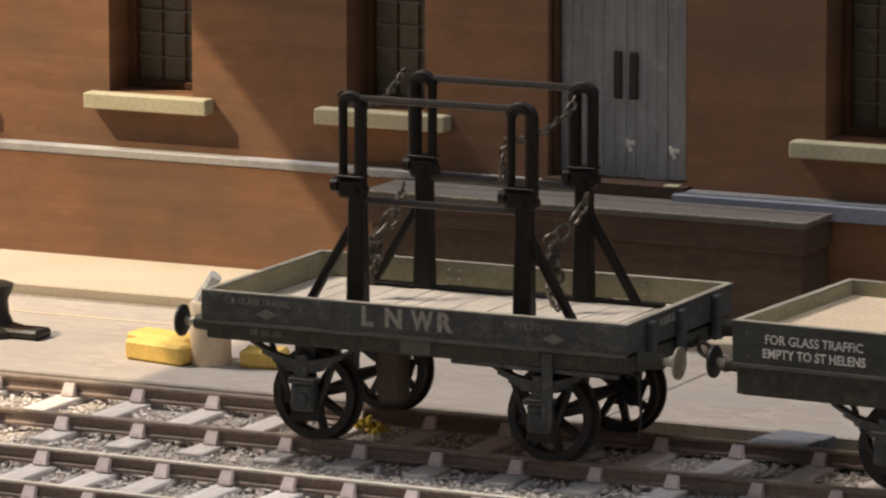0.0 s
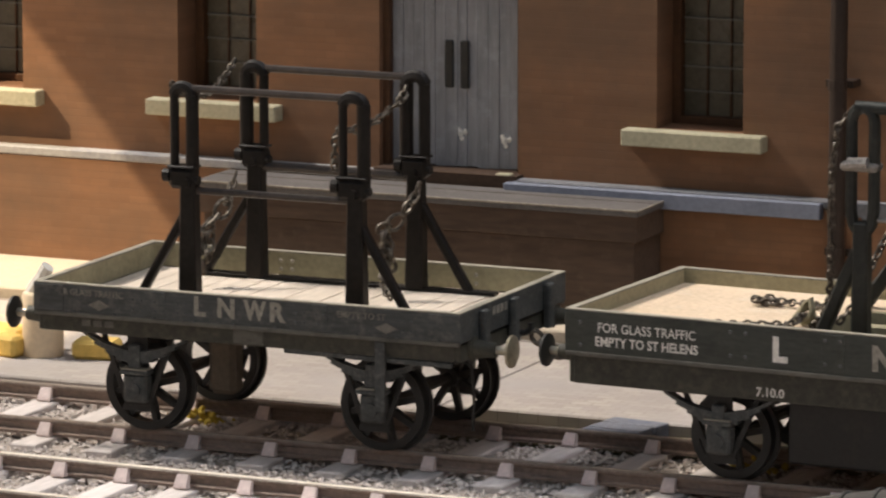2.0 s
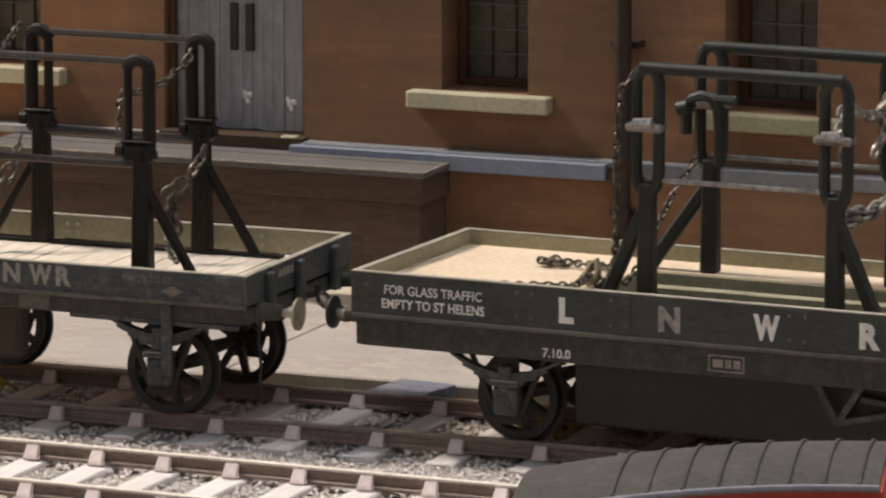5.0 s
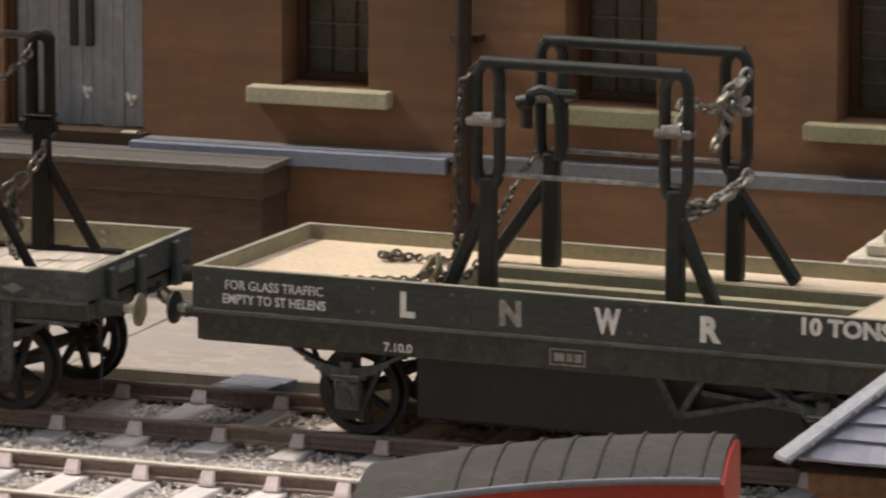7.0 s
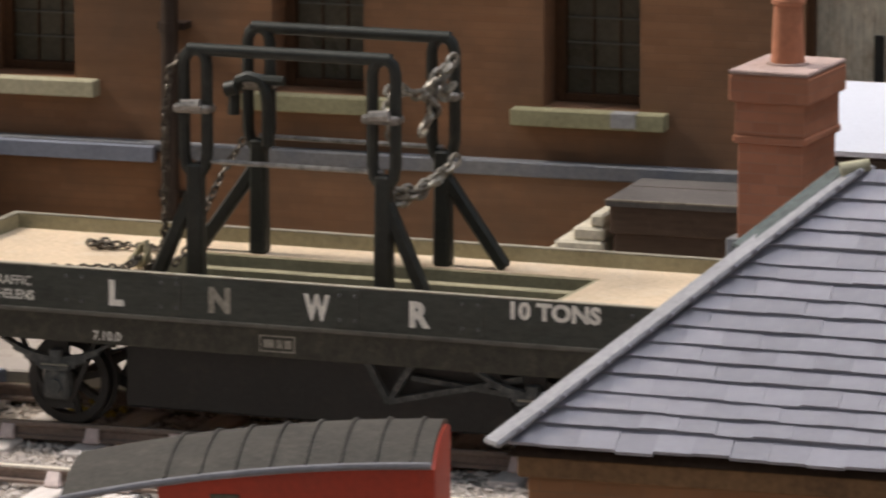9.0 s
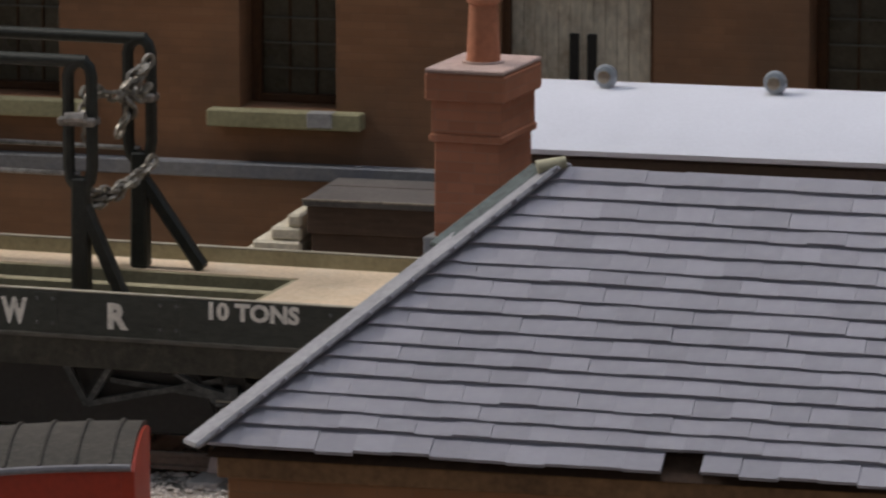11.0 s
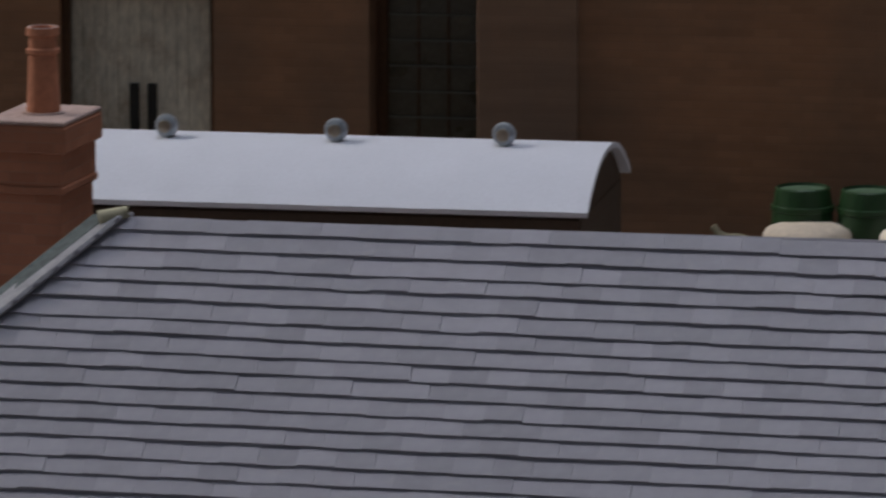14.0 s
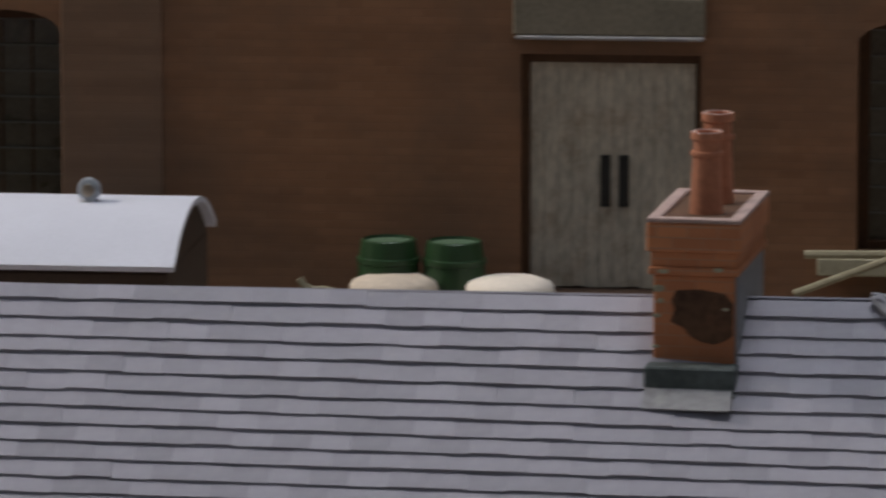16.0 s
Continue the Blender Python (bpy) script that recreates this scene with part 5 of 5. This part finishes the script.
# handcart poles on the platform, by the far door
cart = thing("handcart", -44, 1224, 25.6, "pale wooden handcart shafts resting on the platform", "handcart")
bm = B()
rod(bm, (-12, 0, 15.6), (30, 0, 16.2), 0.9, sides=8)
part("shaft", bm, POLE_WOOD, cart)
bm = B()
rod(bm, (-14, -2, 7.6), (10, -2, 16.8), 0.8, sides=8)
part("strut", bm, POLE_WOOD, cart)
bm = B()
box(bm, 8, 30, -6, 6, 0, 15, 0.6)
part("box", bm, PLATFORM_WOOD, cart)

rope = thing("rope_hook", -157, 1222, 25.6, "pale curved wooden hook standing on the platform", "hook")
bm = B()
tube(bm, [(3.5, 0, 0), (3.4, 0, 4), (2.6, 0, 6.4), (0.5, 0, 6.8), (-1.6, 0, 6.6), (-3.6, 0, 7.4), (-4.6, 0, 9.0)], 0.8, 7)
part("stem", bm, POLE_WOOD, rope, smooth=True)

# ---- the red road van ----
rv = thing("delivery_van", -270.2, 861.5, BED_Z, "red road delivery van with a grey ribbed canvas roof", "van", yaw=13)


def roof_line(x):
    """Height of the roof's crown along its length: it droops towards the driver's end."""
    return 55.2 - 0.0019 * x * x


def arch(u):
    return -2.1 * abs(u) ** 2.2


bm = B()
grid = []
for i in range(27):
    x = -57 + 57 * i / 26
    grid.append([bm.verts.new((x, 16.4 * u, roof_line(x) + arch(u))) for u in (-1 + k / 6 for k in range(13))])
low = [[bm.verts.new(v.co - Vector((0, 0, 0.8))) for v in row] for row in grid]
for i in range(26):
    for k in range(12):
        bm.faces.new((grid[i][k], grid[i + 1][k], grid[i + 1][k + 1], grid[i][k + 1]))
        bm.faces.new((low[i][k], low[i][k + 1], low[i + 1][k + 1], low[i + 1][k]))
    for k in (0, 12):
        bm.faces.new((grid[i][k], grid[i + 1][k], low[i + 1][k], low[i][k]))
for k in range(12):
    for i in (0, 26):
        bm.faces.new((grid[i][k], grid[i][k + 1], low[i][k + 1], low[i][k]))
part("roof", bm, CANVAS, rv, "grey weathered canvas roof", True)
for k in range(8):
    x = -41 + k * 5.4
    bm = B()
    tube(bm, [(x, 16.2 * u, roof_line(x) + arch(u) + 0.1) for u in (-1 + q / 6 for q in range(13))], 0.35, 5)
    part("roof_rib", bm, CANVAS, rv)
bm = B()
tube(bm, [(-57 + 57 * i / 26, -16.4, roof_line(-57 + 57 * i / 26) - 2.5) for i in range(27)], 0.6, 8)
part("gutter", bm, EAVE_GREY, rv, "pale grey roof edge")
bm = B()
prism(bm, [(-42, 16), (-1.6, 16)] + [(x, roof_line(x) - 3.0) for x in (-1.6, -12, -22, -32, -42)], -15.4, 15.4)
part("body", bm, RED, rv, "glossy red coachwork")
bm = B()
f = [(-15.4, 16), (15.4, 16), (15.8, 52.1)] + [(16.2 * u, 54.4 + arch(u)) for u in (0.8, 0.5, 0.2, 0, -0.2, -0.5, -0.8)] + [(-15.8, 52.0)]
p = [bm.verts.new((-1.55, y, z)) for y, z in f]
q = [bm.verts.new((0.5, y, z)) for y, z in f]
bm.faces.new(p[::-1])
bm.faces.new(q)
for k in range(len(p)):
    bm.faces.new((p[k], p[(k + 1) % len(p)], q[(k + 1) % len(p)], q[k]))
part("end_panel", bm, RED, rv)
bm = B()
box(bm, -34, -29.5, -15.7, -15.35, 40, 47.6, 0.15)
part("side_window", bm, GLASS_DARK, rv, "small dark side window")
for x in (-36, -9):
    for s in (-1, 1):
        bm = B()
        lathe(bm, [(8.0, -1.2), (10, -1.2), (10, 1.2), (8.0, 1.2), (8.0, -1.2)], "y", (x, s * 17.0, 10), 24, False)
        w = part("wheel", bm, IRON_DARK, rv, smooth=True)
        for k in range(5):
            a = math.pi * k / 5
            bm = B()
            bar(bm, (x - 8.4 * math.cos(a), s * 17.0, 10 - 8.4 * math.sin(a)), (x + 8.4 * math.cos(a), s * 17.0, 10 + 8.4 * math.sin(a)), 1.2, 1.4, up=(0, 1, 0))
            part("spoke", bm, RED, w)
    bm = B()
    rod(bm, (x, -18.4, 10), (x, 18.4, 10), 1.2, sides=8)
    box(bm, x - 2, x + 2, -12, 12, 9, 16.02)
    part("axle", bm, IRON_DARK, rv)

# ---- the slate-roofed hut ----
EX0, EX1, EY0, EY1, EZ = -245.6, 14.0, 812.3, 896.5, 59.2
RX0, RX1, RY, RZ = -202.5, -27.5, 855.0, 94.9
hut = thing("hut", 0, 0, 0, "brick hut with a hipped blue-grey slate roof", "building")
bm = B()
box(bm, EX0 + 3.5, EX1 - 3.5, EY0 + 2.6, EY1 - 2.6, BED_Z, EZ - 0.3, 0.2)
part("wall", bm, HUT_BRICK, hut, "brown brick wall")
bm = B()
box(bm, EX0 + 2.2, EX1 - 2.2, EY0 + 1.4, EY1 - 1.4, EZ - 4.5, EZ - 1.2, 0.3)
part("eaves_course", bm, FASCIA, hut, "dark brown boarded eaves")
bm = B()
vs = [bm.verts.new(c) for c in ((EX0 + 0.6, EY0 + 0.6, EZ - 1.2), (EX1 - 0.6, EY0 + 0.6, EZ - 1.2), (EX1 - 0.6, EY1 - 0.6, EZ - 1.2), (EX0 + 0.6, EY1 - 0.6, EZ - 1.2), (RX0, RY, RZ - 1.2), (RX1, RY, RZ - 1.2))]
for f in ((0, 1, 5, 4), (1, 2, 5), (2, 3, 4, 5), (3, 0, 4), (3, 2, 1, 0)):
    bm.faces.new([vs[i] for i in f])
roof = part("roof", bm, NEAR_BLACK, hut, "hipped roof of blue-grey slates")

# slates in staggered courses; the front slope row by row
# uneven courses that sag a little towards one end: shares of the slope at x = -190 and x = -32
COURSES = (-0.004, 0.067, 0.122, 0.181, 0.247, 0.305, 0.36, 0.42, 0.481, 0.538, 0.6, 0.651, 0.717, 0.778, 0.826, 0.894, 0.955)
SAGGED = (-0.027, 0.027, 0.083, 0.141, 0.205, 0.259, 0.315, 0.376, 0.429, 0.487, 0.542, 0.605, 0.666, 0.733, 0.797, 0.857, 0.925)
ROWS_N = len(COURSES)
rise, run = RZ - EZ, RY - EY0
slope_len = math.hypot(rise, run)
ang = math.degrees(math.atan2(rise, run))
course = slope_len / ROWS_N
SW = 5.7
bm = B()
box(bm, -SW / 2 + 0.02, SW / 2 - 0.02, 0, course * 1.5, 0, 0.6)
slate_mesh = mesh_of("slate", bm, SLATE)
rs = random.Random(11)
loose = B()
count = 0
for r in range(ROWS_N):
    sag = Matrix.Rotation(math.atan((SAGGED[r] - COURSES[r]) * slope_len / 158), 4, "Z")
    x = EX0 + (SW / 2 if r % 2 else 0) + rs.uniform(0, 0.8)
    while x < EX1 + 1:
        w = SW
        cx = x + w / 2
        x += w
        share = COURSES[r] + (SAGGED[r] - COURSES[r]) * (cx + 190) / 158
        share += rs.uniform(-0.007, 0.005) if r == 0 else rs.uniform(-0.0022, 0.0022)
        d0 = share * slope_len
        y, z = EY0 + run * share, EZ + rise * share
        left, right = EX0 + (RX0 - EX0) * share, EX1 + (RX1 - EX1) * share
        a, b = max(cx - w / 2, left + 1.1), min(cx + w / 2, right - 1.6)
        if b - a < 1.0 or (r == 0 and -178.4 < cx < -172.7):
            continue
        near = count < 290 and -235 < cx < -40 and 3 <= r < ROWS_N - 1
        dz, tw = rs.uniform(0.28, 0.44), rs.uniform(-0.35, 0.35)
        place = pose(cx * MM, y * MM, (z + dz) * MM, ang - 7.0, 0, tw) @ sag
        if near and b - a > w - 0.05:
            ob = new("slate", slate_mesh)
            ob.parent = roof
            ob.matrix_local = place
            count += 1
        else:
            top = min(course * 1.5, slope_len * (1.0 - 0.00012 * (cx + 190)) - d0 + 0.3)
            ret = bmesh.ops.create_cube(loose, size=1.0)["verts"]
            m = pose(0, 0, 0, ang - 7.0, 0, tw) @ sag
            for v in ret:
                px = (a + 0.02) if v.co.x < 0 else (b - 0.02)
                q = Vector((px - cx, 0 if v.co.y < 0 else top, 0 if v.co.z < 0 else 0.6))
                v.co = Vector((cx, y, z + dz)) + m @ q
part("slating", loose, SLATE, roof)["kind"] = "stuff"
# far slope and hip ends, courses joined
loose = B()
for r in range(ROWS_N):
    t = r / ROWS_N
    y, z = EY1 - run * t, EZ + rise * t + 0.6
    left, right = EX0 + (RX0 - EX0) * t, EX1 + (RX1 - EX1) * t
    bar(loose, (left, y - 1.6, z - 0.9), (right, y - 1.6, z - 0.9), course * 1.4, 0.5, up=(0, rise, run))
    for x, e in ((left, 1), (right, -1)):
        ya, yb = EY0 + run * t, EY1 - run * t
        bar(loose, (x + e * 1.6, ya, z + 1.0), (x + e * 1.6, yb, z + 1.0), course * 1.4, 0.5, up=(-e * rise, 0, run))
part("slating", loose, SLATE, roof)["kind"] = "stuff"
# ridge and hip rolls
bm = B()
bar(bm, (RX0 + 1, RY + 1.9, RZ - 0.9), (RX1 - 1, RY + 1.9, RZ - 0.9), 4.0, 0.35, up=(0, rise, run))
part("ridge", bm, SLATE, roof, "grey ridge tiles")
for a, b in (((EX0 - 1.9, EY0 - 0.6, EZ + 0.5), (RX0 - 1.0, RY, RZ + 1.0)), ((EX1, EY0, EZ + 0.6), (RX1, RY, RZ + 1.0)), ((EX0, EY1, EZ + 0.6), (RX0, RY, RZ + 1.0)), ((EX1, EY1, EZ + 0.6), (RX1, RY, RZ + 1.0))):
    bm = B()
    shift = 0.6 if a[0] < RX0 else -0.6
    bar(bm, (a[0] + shift, *a[1:]), (b[0] + shift, *b[1:]), 4.5, 1.0, bevel=0.4)
    part("hip", bm, HIP_LEAD, roof, "grey lead-covered hip")
bm = B()
bar(bm, (RX0 - 15.6, RY - 11.6, RZ - 10.1), (RX0 - 2.6, RY + 0.8, RZ + 0.6), 4.2, 0.9, bevel=0.3)
part("soaker", bm, DARK_LEAD, roof, "green-black flashing along the hip")
bm = B()
rod(bm, (RX0 - 2.6, RY - 1.5, RZ + 0.6), (RX0 + 1.5, RY, RZ + 1.6), 1.3, 0.9, sides=10)
part("hip_cap", bm, STONE, roof, "pale mortar cap at the hip's top", True)


def chimney(x, y, w, d, base, neck, top, label, pots, yaw=0.0, brick=CHIMNEY_BRICK, proud=1.0, open_top=True):
    """A brick stack with a string course, an oversailing head, a mortar coping and pots: x, y, height, radius."""
    c = thing("chimney", x, y, base, label, "chimney", yaw=yaw)
    h = top - base
    n = neck - base
    bm = B()
    box(bm, -w / 2, w / 2, -d / 2, d / 2, 0, n, 0.15)
    part("shaft", bm, brick, c)
    bm = B()
    box(bm, -w / 2 - 0.7, w / 2 + 0.7, -d / 2 - 0.7, d / 2 + 0.7, n + 0.02, n + 1.3, 0.25)
    part("string_course", bm, brick, c)
    bm = B()
    box(bm, -w / 2 - 0.4, w / 2 + 0.4, -d / 2 - 0.4, d / 2 + 0.4, n + 1.32, h - 5.0, 0.1)
    part("neck", bm, brick, c)
    bm = B()
    box(bm, -w / 2 - proud, w / 2 + proud, -d / 2 - proud, d / 2 + proud, h - 4.98, h - 0.7, 0.3)
    part("head", bm, brick, c)
    bm = B()
    a, b, t = w / 2 + proud, d / 2 + proud, 1.9
    if open_top:
        for q in ((-a, a, -b, -b + t), (-a, a, b - t, b), (-a, -a + t, -b + t, b - t), (a - t, a, -b + t, b - t)):
            box(bm, *q, h - 0.68, h, 0.15)
    else:
        box(bm, -a + 0.05, a - 0.05, -b + 0.05, b - 0.05, h - 0.68, h, 0.2)
        lathe(bm, [(3.3, h - 0.1), (3.2, h + 0.25), (2.6, h + 0.3), (2.5, h - 0.1)], "z", sides=18)
    part("coping", bm, COPING, c, "pinkish grey mortar coping")
    if open_top:
        # dark plate whose colour stands for the unlit hollow within the coping
        bm = B()
        box(bm, -a + t + 0.02, a - t - 0.02, -b + t + 0.02, b - t - 0.02, h - 0.69, h - 0.45)
        part("flue_bed", bm, SOOT_AND_HOLLOW, c, "dark plate put in for the hollow round the pots")
    for px, py, ph, pr in pots:
        bm = B()
        z = h - 0.6
        lathe(bm, [(pr * 1.14, 0), (pr * 1.1, ph * 0.1), (pr * 0.94, ph * 0.70), (pr * 1.10, ph * 0.72), (pr * 1.10, ph * 0.76), (pr * 0.93, ph * 0.78), (pr * 0.92, ph * 0.90), (pr * 1.10, ph * 0.92), (pr * 1.08, ph), (pr * 0.75, ph), (pr * 0.7, ph * 0.8), (0.1, ph * 0.8)], "z", (px, py, z), 20)
        pot = part("pot", bm, TERRACOTTA, c, "terracotta chimney pot", True)
        bm = B()
        tube(bm, [(px + pr * 0.95 * math.cos(q * math.pi / 10), py + pr * 0.95 * math.sin(q * math.pi / 10), z + ph + 0.02) for q in range(20)], 0.16, 5, True)
        part("rim", bm, COPING, pot, "pale chipped rim", True)
    return c


c1 = chimney(-219.4, 877.5, 10.4, 15.6, 66.0, 96.2, 107.6, "square brick chimney with a terracotta pot", [(0, 0, 13.8, 2.35)], -5.0, proud=1.25, open_top=False)
c2 = chimney(-53.3, 858.5, 11.8, 27.0, 80.0, 100.0, 108.4, "deep orange brick chimney with a soot patch and two pots", [(0.5, -5.5, 12.0, 2.2), (0.6, 4.5, 13.4, 2.2)], -5.0, ORANGE_BRICK)
rng_lime = random.Random(4)
for k in range(7):   # splashes of lime on the stack's face
    bm = B()
    z = (9.5, 14.0, 16.2, 18.0, 20.6, 21.0, 15.2)[k]
    x = (-5.6, -5.4, -4.9, -5.2, -4.4, 3.6, 4.6)[k]
    bmesh.ops.create_icosphere(bm, subdivisions=2, radius=1.0, matrix=Matrix.Translation((x, -13.55 if z < 20 else -14.25, z)) @ Matrix.Diagonal((rng_lime.uniform(0.5, 1.0), 0.12, rng_lime.uniform(0.25, 0.6), 1)))
    part("lime_splash", bm, STONE, c2, "pale lime splash", True)
bm = B()
prism(bm, [(-3.4, 13.2), (-1.6, 12.4), (-0.4, 11.0), (1.2, 10.3), (3.0, 10.0), (4.6, 10.6), (5.7, 11.4), (5.7, 16.0), (4.6, 17.4), (1.0, 18.0), (-2.6, 17.8), (-3.3, 16.4), (-2.8, 15.0)], -13.62, -13.5)
part("soot_patch", bm, SOOT_AND_HOLLOW, c2, "dark soot patch on the bricks")
bm = B()
box(bm, -6.6, 6.6, -18.2, -13.52, 2.6, 7.3, 0.25)
part("flashing", bm, DARK_LEAD, c2, "green-black flashing round the stack's foot")
bm = B()
bar(bm, (0, -21.2, 1.7), (0, -18.2, 4.2), 12.8, 0.3)
part("apron", bm, RIDGE, c2, "grey lead apron dressed over the slates")
bm = B()
box(bm, 5.92, 6.3, -13.2, 13.2, 2, 19.9, 0.1)
part("rendered_side", bm, LEAD, c2, "grey rendered side")
bm = B()
box(bm, -6.7, 6.7, -8.8, 8.8, 8.0, 15.5, 0.2)
part("flashing", bm, LEAD, c1, "grey lead flashing at the slates")
